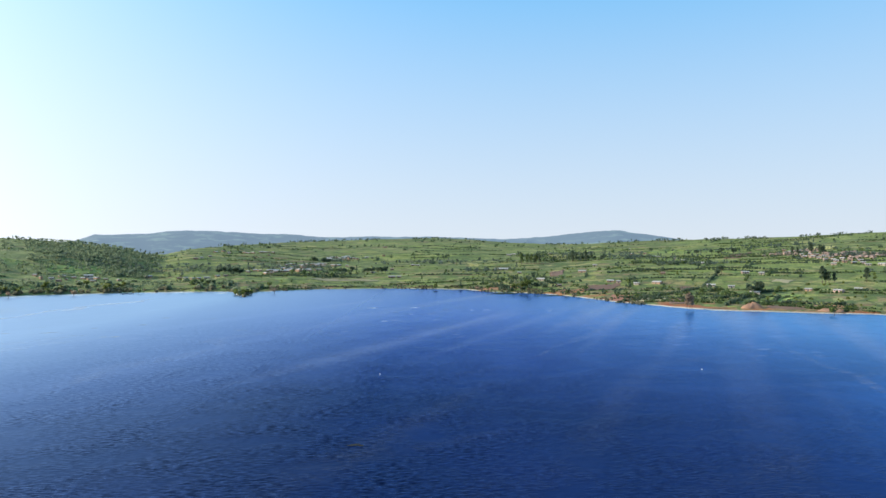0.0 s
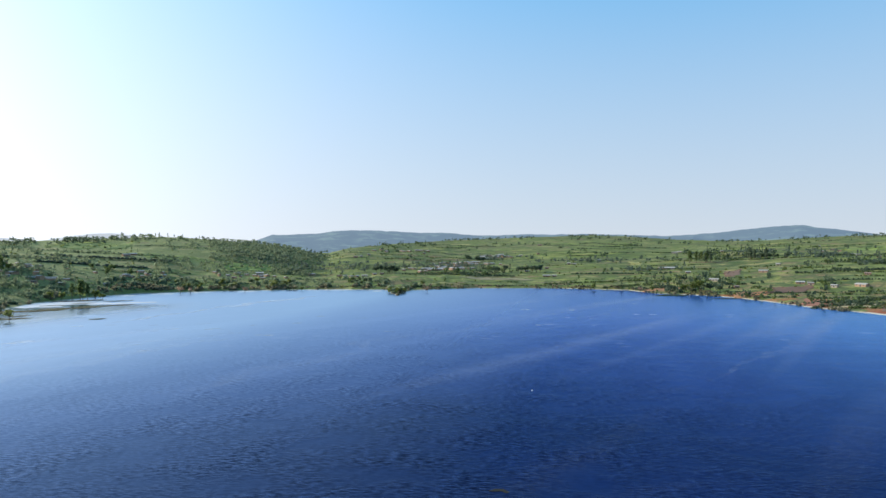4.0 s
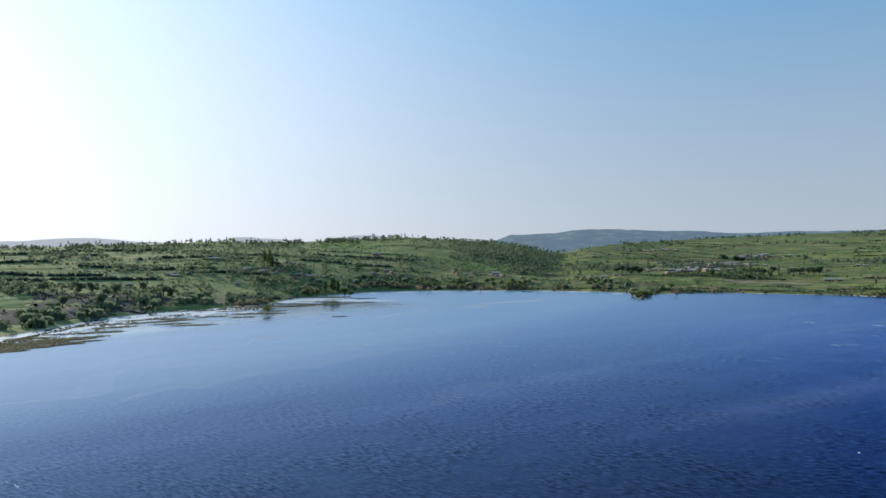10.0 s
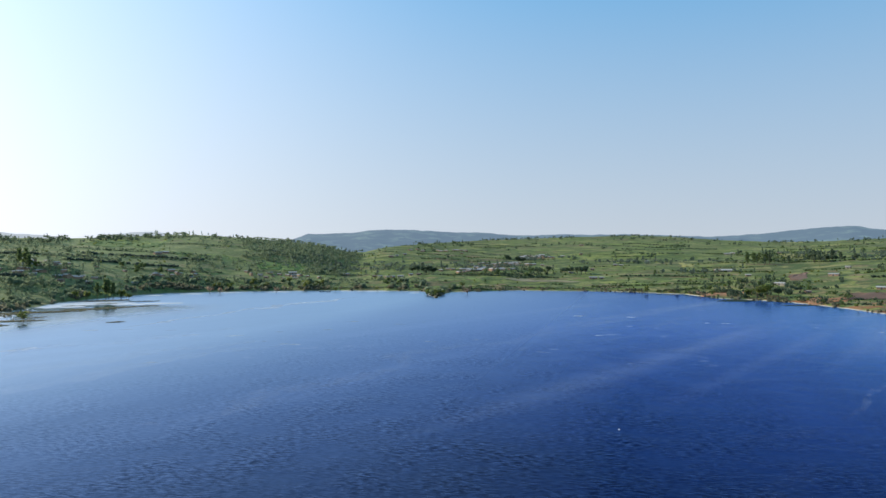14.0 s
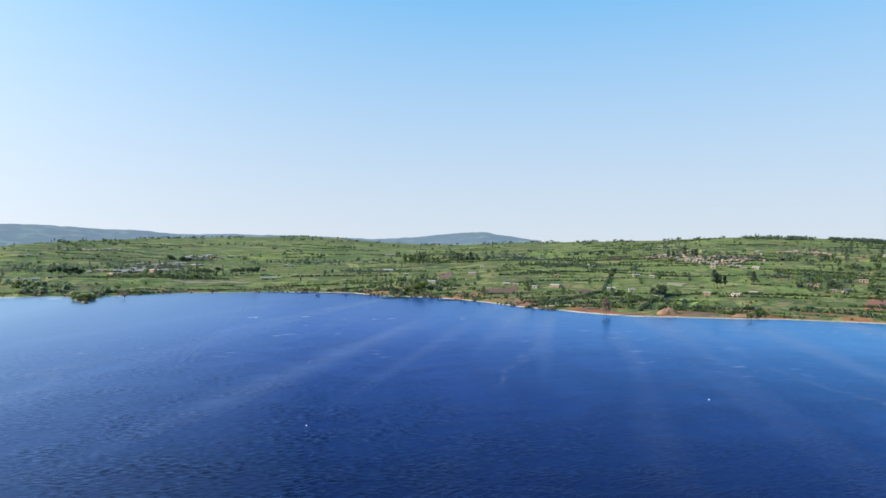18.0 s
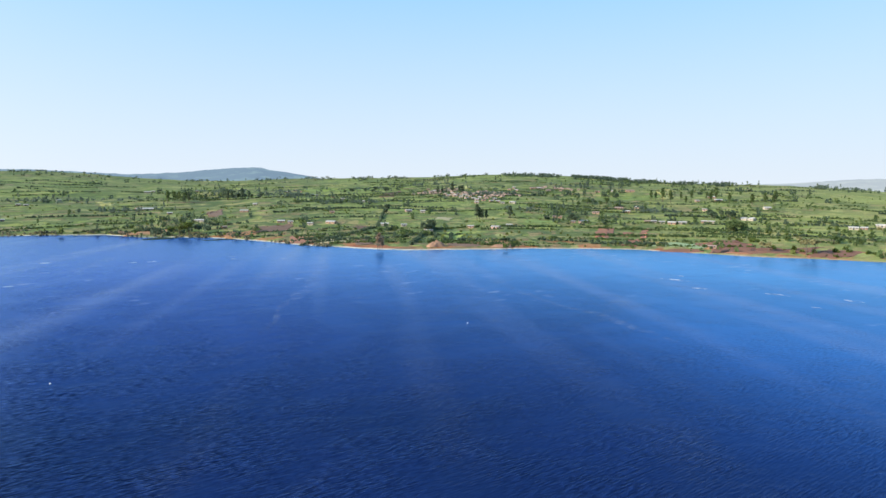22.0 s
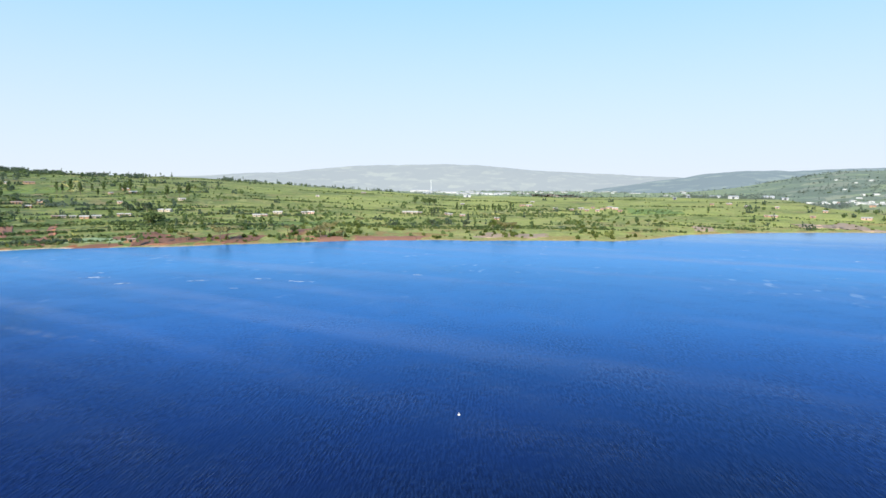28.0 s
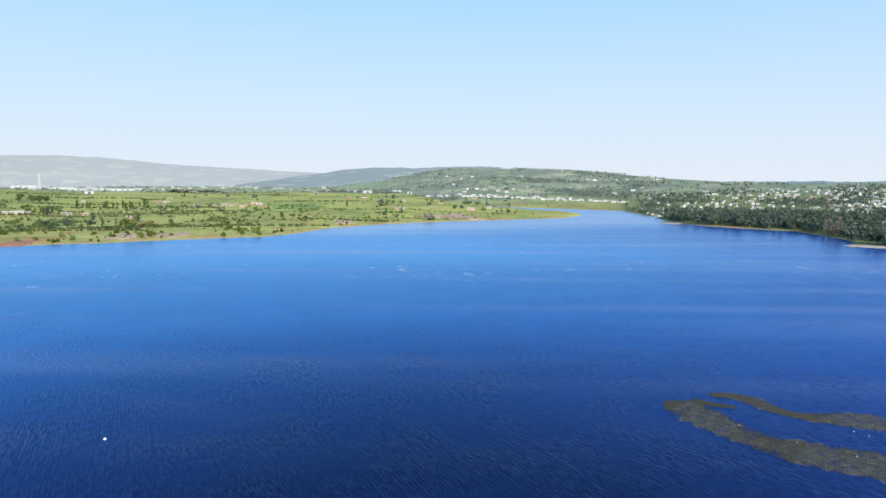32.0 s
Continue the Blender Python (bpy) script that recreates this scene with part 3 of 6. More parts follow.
def make_foam(name, much, shiny=0.0, low=0.42):
    """Thin broken foam that lets water show; pale slicks stand in for mirrored sky."""
    m, nt, b = base(name, 0.9)
    b.inputs["Base Color"].default_value = (0.72, 0.80, 0.88, 1)
    f = span(nt, noise_of(nt, place_of(nt), 0.28, 4, 0.65), low, low + 0.24, 0.0, much)
    clear = nt.nodes.new("ShaderNodeBsdfTransparent")
    slick = node(nt, "BsdfGlossy", Color=(0.95, 0.97, 1.0, 1), Roughness=0.3)
    top = node(nt, "MixShader", i0=shiny, i1=b.outputs[0], i2=slick.outputs[0])
    nt.links.new(node(nt, "MixShader", i0=f, i1=clear.outputs[0], i2=top.outputs[0]).outputs[0], nt.nodes["Material Output"].inputs["Surface"])
    return m


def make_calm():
    """Shallows painted near white, for the bright sky they mirror and pale mud."""
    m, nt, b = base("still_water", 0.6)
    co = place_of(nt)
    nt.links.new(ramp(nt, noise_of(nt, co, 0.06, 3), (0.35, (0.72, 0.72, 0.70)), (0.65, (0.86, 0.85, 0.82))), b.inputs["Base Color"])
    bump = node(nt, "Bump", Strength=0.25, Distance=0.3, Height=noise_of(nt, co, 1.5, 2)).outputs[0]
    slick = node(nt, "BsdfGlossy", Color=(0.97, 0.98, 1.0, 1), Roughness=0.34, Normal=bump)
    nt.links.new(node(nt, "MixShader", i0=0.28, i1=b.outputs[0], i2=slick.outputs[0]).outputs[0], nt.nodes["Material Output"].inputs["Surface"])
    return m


M_LANE = make_foam("wind_lane", 0.13, 0.5, 0.34)
M_SLICK, M_WAKE = make_foam("slick_foam", 0.8, 0.6, 0.38), make_foam("wake_foam", 0.85, 0.3, 0.34)
M_FOAM, M_SLICK_THIN, M_CALM = make_foam("foam", 0.6), make_foam("thin_slick", 0.10), make_calm()
M_STEEL = plain("painted_steel", (0.6, 0.6, 0.6), 0.5, 0.2)

# ---- large structure ----


def mesh_of(name, verts, faces, material, smooth=False):
    me = bpy.data.meshes.new(name)
    verts, faces = np.asarray(verts, np.float32), np.asarray(faces, np.int32)
    k = faces.shape[1]
    me.vertices.add(len(verts))
    me.vertices.foreach_set("co", verts.ravel())
    me.loops.add(faces.size)
    me.loops.foreach_set("vertex_index", faces.ravel())
    me.polygons.add(len(faces))
    me.polygons.foreach_set("loop_start", np.arange(0, faces.size, k, dtype=np.int32))
    me.polygons.foreach_set("use_smooth", np.full(len(faces), smooth))
    me.materials.append(material)
    me.update(calc_edges=True)
    me.validate()
    return me


def grid_faces(n, m, wrap=False):
    """Quads of a grid of n columns and m rows, numbered column by column."""
    i, j = np.meshgrid(np.arange(n if wrap else n - 1), np.arange(m - 1), indexing="ij")
    a, b = i * m + j, ((i + 1) % n) * m + j
    return np.stack([a, b, b + 1, a + 1], -1).reshape(-1, 4)


def build_ground():
    az = np.concatenate([np.arange(-180, -76, 2.0), np.arange(-76, 152, 0.25), np.arange(152, 180, 2.0)])
    r = np.concatenate([[5.0, 150.0], np.geomspace(300, 1000, 130), np.geomspace(1008, 4850, 110)])
    a, q = np.meshgrid(az, r, indexing="ij")
    x, y = spot(a, q)
    z = height(x, y)
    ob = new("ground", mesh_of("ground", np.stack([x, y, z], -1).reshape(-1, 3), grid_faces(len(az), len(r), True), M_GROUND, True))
    return tagged(ob, "green terraced farmland rising from the lake shore", "ground", kind="structure")


def build_water():
    corners = [(*spot(a, 3400.0), 0.0) for a in (160, 40, -80)]
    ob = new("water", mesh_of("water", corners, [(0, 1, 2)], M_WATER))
    return tagged(ob, "deep blue wind-rippled lake water with pale streaks", "lake", kind="structure")


def far_hill(az0, az1, dist, turns, material, label, deep=700.0, foot=8.0, seed=0):
    """A far range of hills, whose crest stands at the given angles over the eye."""
    az = np.arange(az0, az1 + 0.01, 0.2)
    s = np.array([-1.0, -0.75, -0.5, -0.3, -0.15, -0.05, 0.0, 0.08, 0.3, 0.7])
    a, t = np.meshgrid(az, s, indexing="ij")
    r = dist + t * deep
    x, y = spot(a, r)
    crest = 40 + dist * np.tan(np.radians(turns(a))) + 3.0 * vnoise(x, y, 60, 5 + seed) + 1.5 * vnoise(x, y, 22, 6 + seed)
    lift = np.where(t < 0, 1 - np.abs(t) ** 1.3, 1 - 0.7 * t)
    z = foot + (crest - foot) * lift + (1 - np.abs(t)) * np.abs(t) * 60 * vnoise(x, y, 260, 8 + seed)
    z[:, 0] = -5
    ob = new("backdrop", mesh_of("backdrop", np.stack([x, y, z], -1).reshape(-1, 3), grid_faces(len(az), len(s)), material, True))
    return tagged(ob, label, "hill", kind="structure")


build_ground()
build_water()
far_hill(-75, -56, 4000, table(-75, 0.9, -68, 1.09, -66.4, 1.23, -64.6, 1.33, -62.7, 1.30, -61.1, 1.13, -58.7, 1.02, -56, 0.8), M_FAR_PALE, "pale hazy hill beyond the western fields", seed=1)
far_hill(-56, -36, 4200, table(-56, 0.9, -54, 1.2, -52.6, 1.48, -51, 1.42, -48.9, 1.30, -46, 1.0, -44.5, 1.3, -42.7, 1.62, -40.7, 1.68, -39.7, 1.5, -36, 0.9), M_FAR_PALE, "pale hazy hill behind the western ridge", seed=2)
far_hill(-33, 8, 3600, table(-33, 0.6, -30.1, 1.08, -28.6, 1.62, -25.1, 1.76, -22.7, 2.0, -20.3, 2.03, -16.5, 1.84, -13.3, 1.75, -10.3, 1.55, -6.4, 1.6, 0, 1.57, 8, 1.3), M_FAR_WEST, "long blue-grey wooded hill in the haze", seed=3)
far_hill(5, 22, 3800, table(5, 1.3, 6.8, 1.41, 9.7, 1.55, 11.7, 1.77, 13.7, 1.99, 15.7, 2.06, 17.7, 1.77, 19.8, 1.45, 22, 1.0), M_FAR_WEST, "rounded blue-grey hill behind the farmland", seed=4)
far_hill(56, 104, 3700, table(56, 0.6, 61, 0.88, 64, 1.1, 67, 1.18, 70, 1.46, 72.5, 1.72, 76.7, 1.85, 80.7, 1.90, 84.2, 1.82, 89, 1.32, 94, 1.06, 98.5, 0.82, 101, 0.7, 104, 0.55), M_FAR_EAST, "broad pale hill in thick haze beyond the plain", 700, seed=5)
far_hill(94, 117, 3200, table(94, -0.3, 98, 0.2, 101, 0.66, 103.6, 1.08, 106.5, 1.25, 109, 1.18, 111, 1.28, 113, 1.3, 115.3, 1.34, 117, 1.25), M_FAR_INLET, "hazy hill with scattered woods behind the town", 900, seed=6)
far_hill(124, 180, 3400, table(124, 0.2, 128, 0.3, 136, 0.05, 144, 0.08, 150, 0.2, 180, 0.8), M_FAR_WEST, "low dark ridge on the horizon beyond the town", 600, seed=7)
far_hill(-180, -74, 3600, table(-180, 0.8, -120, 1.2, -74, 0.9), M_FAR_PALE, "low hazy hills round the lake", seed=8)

PLOTS = {
    "red": ((18.5, 20.5, 508, 556), (45.3, 46.7, 524, 588), (49.1, 49.7, 532, 590), (47.7, 49.1, 486, 523), (47.5, 48.3, 534, 566), (50.7, 54.0, 466, 476), (54.0, 57.6, 469, 524), (57.6, 62.0, 465, 502), (62.0, 65.1, 464, 499),
            (67.6, 68.9, 516, 543), (69.2, 72.6, 468, 494), (72.9, 79.5, 474, 493)),
    "brown": ((23.9, 25.4, 480, 526), (24.1, 25.4, 582, 608), (32.6, 34.9, 463, 479), (15.7, 18.6, 598, 639), (11.7, 12.9, 752, 817), (26.4, 27.9, 944, 1030)),
    "orange": ((36.5, 38.2, 464, 492), (5.1, 9.2, 640, 664), (13.3, 15.7, 574, 614)),
    "tan": ((31.4, 32.9, 640, 667), (20.6, 23.6, 497, 522), (-10.3, -5.5, 753, 772)),
    "clay": ((84.0, 90.0, 486, 519), (110.2, 114.7, 672, 722), (102.2, 103.7, 594, 636), (89.0, 93.2, 1160, 1980)),
    "soil": ((-67.0, -61.2, 432, 548), (-62.2, -57.7, 474, 548), (-68.8, -66.3, 416, 463)),
    "lush": ((31.8, 33.9, 482, 546), (-14.4, -13.3, 745, 770), (20.7, 28.1, 1105, 1195), (26.8, 28.6, 713, 751), (39.3, 41.8, 614, 649), (45.9, 50.1, 888, 938), (65.8, 71.6, 570, 614), (96.9, 101.0, 778, 866), (-58.1, -52.9, 489, 518),
             (-69.0, -65.8, 645, 668), (-45.6, -39.7, 942, 1014), (-39.2, -33.6, 860, 906), (-68.9, -66.8, 474, 506), (-32.8, -28.6, 830, 880), (-63.7, -61.7, 852, 893)),
    "pale": ((50.7, 54.6, 484, 508),),
    "straw": ((11.2, 13.2, 1052, 1155), (3.7, 4.7, 927, 994), (32.2, 34.3, 1005, 1062), (50.5, 51.5, 905, 1100), (85.2, 91.7, 745, 838), (78.6, 81.7, 566, 616), (90.2, 94.6, 555, 612), (-68.3, -64.7, 675, 697), (-66.8, -63.4, 476, 502), (-56.1, -54.4, 641, 677)),
    "olive": ((50.6, 53.3, 520, 615),)}
CROPS = {"red": "bare red ploughed field above the bank", "brown": "bare brown ploughed field on the slope", "orange": "bare orange earth of the lake bank", "tan": "dry tan stubble field", "clay": "bare pale clay ground",
         "soil": "dark wet ploughed field behind the marsh", "lush": "bright green crop field", "pale": "pale green crop strip by the shore", "straw": "yellow-green ripening field", "olive": "olive field in narrow rows"}


def field_plot(az0, az1, r0, r1, kind, seed):
    """A field with uneven borders, lying on the slope."""
    n, m = 36, 14
    u, v = np.meshgrid(np.linspace(0, 1, n), np.linspace(0, 1, m), indexing="ij")
    az, r = az0 + (az1 - az0) * u, r0 + (r1 - r0) * v
    x, y = spot(az, r)
    lean, slant = 0.5 * math.sin(seed * 7.3 + az0), 0.35 * math.sin(seed * 3.1 + r0)
    az = az + (az1 - az0) * lean * (v - 0.5) + (0.22 * vnoise(x, y, 12, seed) + 0.12 * vnoise(x, y, 4, seed + 1)) * (az1 - az0) ** 0.5
    r = r + (r1 - r0) * (slant * (u - 0.5) + 0.25 * vnoise(x, y, 15, seed + 2) + 0.15 * vnoise(x, y, 5, seed + 3))
    r = np.maximum(r, r0 - 3)
    x, y = spot(az, r)
    z = height(x, y) + 0.3
    rim = (u == 0) | (u == 1) | (v == 0) | (v == 1)
    z = np.where(rim, z - 0.6, z)
    ob = new("field", mesh_of("field", np.stack([x, y, z], -1).reshape(-1, 3), grid_faces(n, m), M_PLOT[kind], True))
    return tagged(ob, CROPS[kind], "field", kind="structure")


for kind, plots in PLOTS.items():
    for i, plot in enumerate(plots):
        field_plot(*plot, kind, 50 + i)


def still_shallows(az0, az1, out, share, seed):
    """Broken sheets of still water reaching out metres in front of the western shore."""
    az = np.arange(az0, az1, 0.08)
    s = np.linspace(-out, 6, int(out / 1.6) + 5)
    a, t = np.meshgrid(az, s, indexing="ij")
    x, y = spot(a, shore_west(a) + t + 3.0 * vnoise(a * 9, t, 6, seed))
    keep = vnoise(a * 11.0, t * 1.1, 6, seed + 1) + 0.5 * vnoise(a * 30.0, t * 2.5, 6, seed + 2) > -share - t / out * 0.5
    f = grid_faces(len(az), len(s))
    f = f[keep.ravel()[f].sum(1) >= 3]
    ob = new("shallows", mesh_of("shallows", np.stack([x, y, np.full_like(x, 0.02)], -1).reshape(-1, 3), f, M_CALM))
    return tagged(ob, "still bright shallow water along the flooded shore", "shallows", kind="structure")


still_shallows(-50, -14.5, 20, -0.15, 61)
still_shallows(-76, -50, 62, 0.35, 64)


def foam_streak(points, wide, material, label, seed, ends=0.15):
    """A ragged ribbon of foam, or of pale slick, on the water, along points of the plan."""
    p = np.array(points, float)
    k = np.linspace(0, len(p) - 1, 90)
    x, y = np.interp(k, range(len(p)), p[:, 0]), np.interp(k, range(len(p)), p[:, 1])
    tx, ty = np.gradient(x), np.gradient(y)
    long = np.hypot(tx, ty)
    w = wide * (0.7 + 0.5 * vnoise(x, y, 9, seed) + 0.3 * vnoise(x, y, 3, seed + 1)) * np.minimum(1, np.minimum(k, k[-1] - k) / (len(p) - 1) / ends + 0.05)
    shift = 0.8 * wide * vnoise(x, y, 25, seed + 2)
    rows = [np.stack([x - ty / long * (shift + q * w), y + tx / long * (shift + q * w), np.full_like(x, 0.015)], -1) for q in (-0.5, 0.0, 0.5)]
    ob = new("foam_streak", mesh_of("foam_streak", np.stack(rows, 1).reshape(-1, 3), grid_faces(len(k), 3), material))
    return tagged(ob, label, "foam", kind="structure")


foam_streak(((-277, 340), (-276, 397), (-277.5, 463), (-270, 515)), 6.0, M_SLICK, "faint foam line on the western water", 70)
foam_streak(((-278, 452), (-274, 490), (-269, 520), (-257, 590)), 12.0, M_WAKE, "long pale foam line on the western water", 71)
# pale films laid over wind slicks, for the extra sky they mirror
for points, wide in ((((52, 281), (75, 328), (103, 380), (124, 425), (134, 450)), 8.0), (((148, 279), (139, 236), (131, 200), (126, 170)), 5.0), (((30, 240), (46, 272), (56, 290)), 3.0), (((-128, 176), (-117, 229), (-100, 296), (-81, 330), (-49, 415), (-1, 479)), 13.0), (((-20, 420), (2, 470), (20, 500)), 9.0)):
    foam_streak(points, wide, M_SLICK_THIN, "thin pale wind streak on the open lake", 72 + len(points))
for points, wide in ((((-212, 128), (-221, 185), (-218, 225), (-205, 275), (-182, 325)), 17.0), (((-186, 150), (-188, 205), (-178, 260), (-160, 312)), 13.0), (((-256, 165), (-258, 230), (-246, 290), (-225, 340)), 15.0)):
    foam_streak(points, wide, M_LANE, "broad pale wind lane on the western water", 90 + len(points))
FOAM_LINES = (((229, 263), (235, 250), 4.5), ((240, 265), (243, 257), 3.0), ((217, 236), (220, 229), 3.0), ((228, 210), (230, 200), 3.0), ((242, 185), (242, 177), 3.5), ((236, 172), (235, 155), 3.5), ((259, 119), (260, 112), 3.0), ((211, 184), (212, 179), 2.0),
              ((-263, 258), (-252, 272), 4.0), ((-227, 322), (-219, 331), 3.5), ((-205, 325), (-198, 332), 3.0), ((-58, 478), (-48, 481), 4.0), ((-24, 478), (-17, 480), 4.0), ((-141, 414), (-134, 417), 3.5), ((-344, 208), (-330, 219), 4.0), ((-271, 255), (-264, 260), 3.5), ((-264, 267), (-256, 272), 3.5), ((-187, 253), (-183, 256), 3.0), ((-193, 350), (-189, 353), 4.0), ((-178, 403), (-171, 403), 4.0), ((-173, 363), (-168, 366), 4.0),
              ((-168, 312), (-164, 315), 3.0), ((-163, 313), (-157, 315), 3.0), ((-284, 321), (-280, 327), 4.0), ((-273, 332), (-267, 335), 4.0))
for a, b, wide in FOAM_LINES:
    mid = ((a[0] + b[0]) / 2, (a[1] + b[1]) / 2 + 0.6)
    foam_streak((a, mid, b), wide * 1.6, M_FOAM if mid[0] > 0 else M_SLICK, "short pale foam streak on the open lake", 80 + int(wide * 10), 0.4)
g = random.Random(5)
for ax, ay, n, spread in ((-110, 360, 5, 60), (-60, 450, 5, 80), (-200, 330, 4, 50), (40, 520, 4, 60), (330, -60, 4, 60)):
    for i in range(n):
        x, y, long = ax + g.gauss(0, spread), ay + g.gauss(0, spread * 0.6), g.uniform(5, 10)
        t = -math.atan2(y - CY, x - CX) + g.gauss(0, 0.25)
        c, s = math.sin(t) * long / 2, math.cos(t) * long / 2
        foam_streak(((x - c, y - s), (x, y), (x + c, y + s)), g.uniform(1.5, 3.0), M_FOAM if x > 100 else M_SLICK, "short pale foam streak on the open lake", 80 + i, 0.4)

# ---- things ----
dice = random.Random(11)


def ball(n, seed):
    """n points spread in the unit ball, denser towards its skin."""
    g = np.random.default_rng(seed)
    v = g.normal(size=(n, 3))
    return v / np.linalg.norm(v, axis=1)[:, None] * (0.35 + 0.65 * g.random((n, 1)) ** 0.5)


def leaf_cloud(spots, size, seed, squash=1.0):
    """Small leafy tufts, one tilted quad at each spot: verts and quads."""
    g = np.random.default_rng(seed)
    n = len(spots)
    a = g.normal(size=(n, 3))
    a /= np.linalg.norm(a, axis=1)[:, None]
    b = np.cross(a, g.normal(size=(n, 3)))
    b /= np.linalg.norm(b, axis=1)[:, None]
    s = size * (0.6 + 0.8 * g.random((n, 1)))
    a, b = a * s * squash, b * s
    v = np.stack([spots - a - b * 0.5, spots + a * 0.6 - b, spots + a + b * 0.6, spots - a * 0.5 + b], 1).reshape(-1, 3)
    return v, np.arange(4 * n).reshape(-1, 4)


def crown_spots(kind, n, seed):
    """Where the tufts of a tree one metre tall sit; z from 0 to 1."""
    g = np.random.default_rng(seed)
    if kind == "broad":      # several round masses on limbs
        c = np.array([[dx * 0.27, dy * 0.27, 0.62 + dz] for dx, dy, dz in zip(g.uniform(-1, 1, 7), g.uniform(-1, 1, 7), g.uniform(-0.16, 0.2, 7))])
        w = c[g.integers(0, 7, n)]
        return w + ball(n, seed + 1) * [0.2, 0.2, 0.14]
    if kind == "gum":        # tall and narrow, ragged
        z = 0.3 + 0.7 * g.random(n) ** 0.8
        r = 0.15 * np.sqrt(np.clip(1.15 - z, 0.05, 1)) * (0.5 + 0.7 * g.random(n)) * (1 + 0.5 * np.sin(z * 19 + seed))
        t = g.uniform(0, 6.283, n)
        return np.stack([r * np.cos(t), r * np.sin(t), z], -1)
    if kind == "spread":     # flat-topped
        c = np.array([[dx * 0.45, dy * 0.45, 0.72 + dz] for dx, dy, dz in zip(g.uniform(-1, 1, 8), g.uniform(-1, 1, 8), g.uniform(-0.1, 0.16, 8))])
        return c[g.integers(0, 8, n)] + ball(n, seed + 1) * [0.22, 0.22, 0.09]
    return np.abs(ball(n, seed)) * [0, 0, 0.8] + ball(n, seed + 2) * [0.6, 0.6, 0.05] + [0, 0, 0.08]   # bush


def stem(bm, a, b, ra, rb, sides=6):
    """A tapered limb from a to b."""
    a, b = Vector(a), Vector(b)
    q = (b - a).to_track_quat("Z", "Y").to_matrix()
    rings = [[bm.verts.new(p + q @ Vector((r * math.cos(6.2832 * i / sides), r * math.sin(6.2832 * i / sides), 0))) for i in range(sides)] for p, r in ((a, ra), (b, rb))]
    for i in range(sides):
        bm.faces.new((rings[0][i], rings[0][(i + 1) % sides], rings[1][(i + 1) % sides], rings[1][i]))
    bm.faces.new(rings[1])


def box(bm, x0, y0, z0, x1, y1, z1):
    v = [bm.verts.new((x, y, z)) for x in (x0, x1) for y in (y0, y1) for z in (z0, z1)]
    for f in ((0, 1, 3, 2), (4, 6, 7, 5), (0, 4, 5, 1), (2, 3, 7, 6), (0, 2, 6, 4), (1, 5, 7, 3)):
        bm.faces.new([v[i] for i in f])


def done(name, bm, material):
    me = bpy.data.meshes.new(name)
    bmesh.ops.recalc_face_normals(bm, faces=bm.faces)
    bm.to_mesh(me)
    bm.free()
    me.materials.append(material)
    return me


def part(name, data, parent, label=""):
    ob = new(name, data)
    ob.parent = parent
    return tagged(ob, label) if label else ob


LOOKS = {  # kind, height, tufts, tuft size, leaves
    "broad_tree": ("broad", 8.0, 150, 0.62, M_LEAF), "dark_tree": ("broad", 9.0, 170, 0.7, M_LEAF_DARK), "dusty_tree": ("broad", 9.0, 170, 0.7, M_LEAF_WEST), "gum_tree": ("gum", 14.0, 150, 0.75, M_LEAF),
    "dark_gum_tree": ("gum", 13.0, 150, 0.75, M_LEAF_DARK), "acacia": ("spread", 7.0, 130, 0.6, M_LEAF), "pale_tree": ("broad", 7.5, 120, 0.55, M_LEAF_PALE),
    "shrub": ("bush", 2.6, 60, 0.45, M_LEAF), "flooded_tree": ("broad", 8.0, 110, 0.42, M_LEAF_RUST), "flooded_shrub": ("broad", 5.5, 110, 0.42, M_LEAF_PALE),
    "bank_tree": ("spread", 9.0, 170, 0.55, M_LEAF_STRAW), "tall_dry_tree": ("gum", 13.0, 120, 0.6, M_LEAF_RUST), "bare_tree": ("gum", 13.0, 110, 0.5, M_LEAF_DRY)}
KINDS = {}


def tree_template(look_name, variant):
    kind, tall, n, size, mat_leaf = LOOKS[look_name]
    seed = 31 * variant + len(look_name)
    g = random.Random(seed)
    spots = crown_spots(kind, n, seed) * tall
    if kind == "bush":
        spots[:, 2] += 0.1
    v, f = leaf_cloud(spots, size, seed + 3)
    crown = mesh_of("crown", v, f, mat_leaf)
    bm = bmesh.new()
    top = 0.62 * tall if kind != "gum" else 0.9 * tall
    if kind == "bush":
        top = 0.8
    bend = (g.uniform(-0.3, 0.3), g.uniform(-0.3, 0.3))
    w = 0.028 * tall if kind != "gum" else 0.018 * tall
    stem(bm, (0, 0, -0.8), (bend[0], bend[1], top * 0.5), w, w * 0.75)
    stem(bm, (bend[0], bend[1], top * 0.5), (bend[0] * 1.6, bend[1] * 1.6, top), w * 0.75, w * 0.35)
    for i in range(9 if "flooded" in look_name else 5):
        t = 6.283 * i / 5 + g.uniform(-0.5, 0.5)
        reach = tall * g.uniform(0.14, 0.3) * (0.5 if kind == "gum" else 1.0)
        z = top * g.uniform(0.35, 0.7)
        stem(bm, (bend[0], bend[1], z), (math.cos(t) * reach, math.sin(t) * reach, z + tall * g.uniform(0.16, 0.34)), w * 0.4, w * 0.12, 5)
    return done("trunk", bm, M_BARK), crown


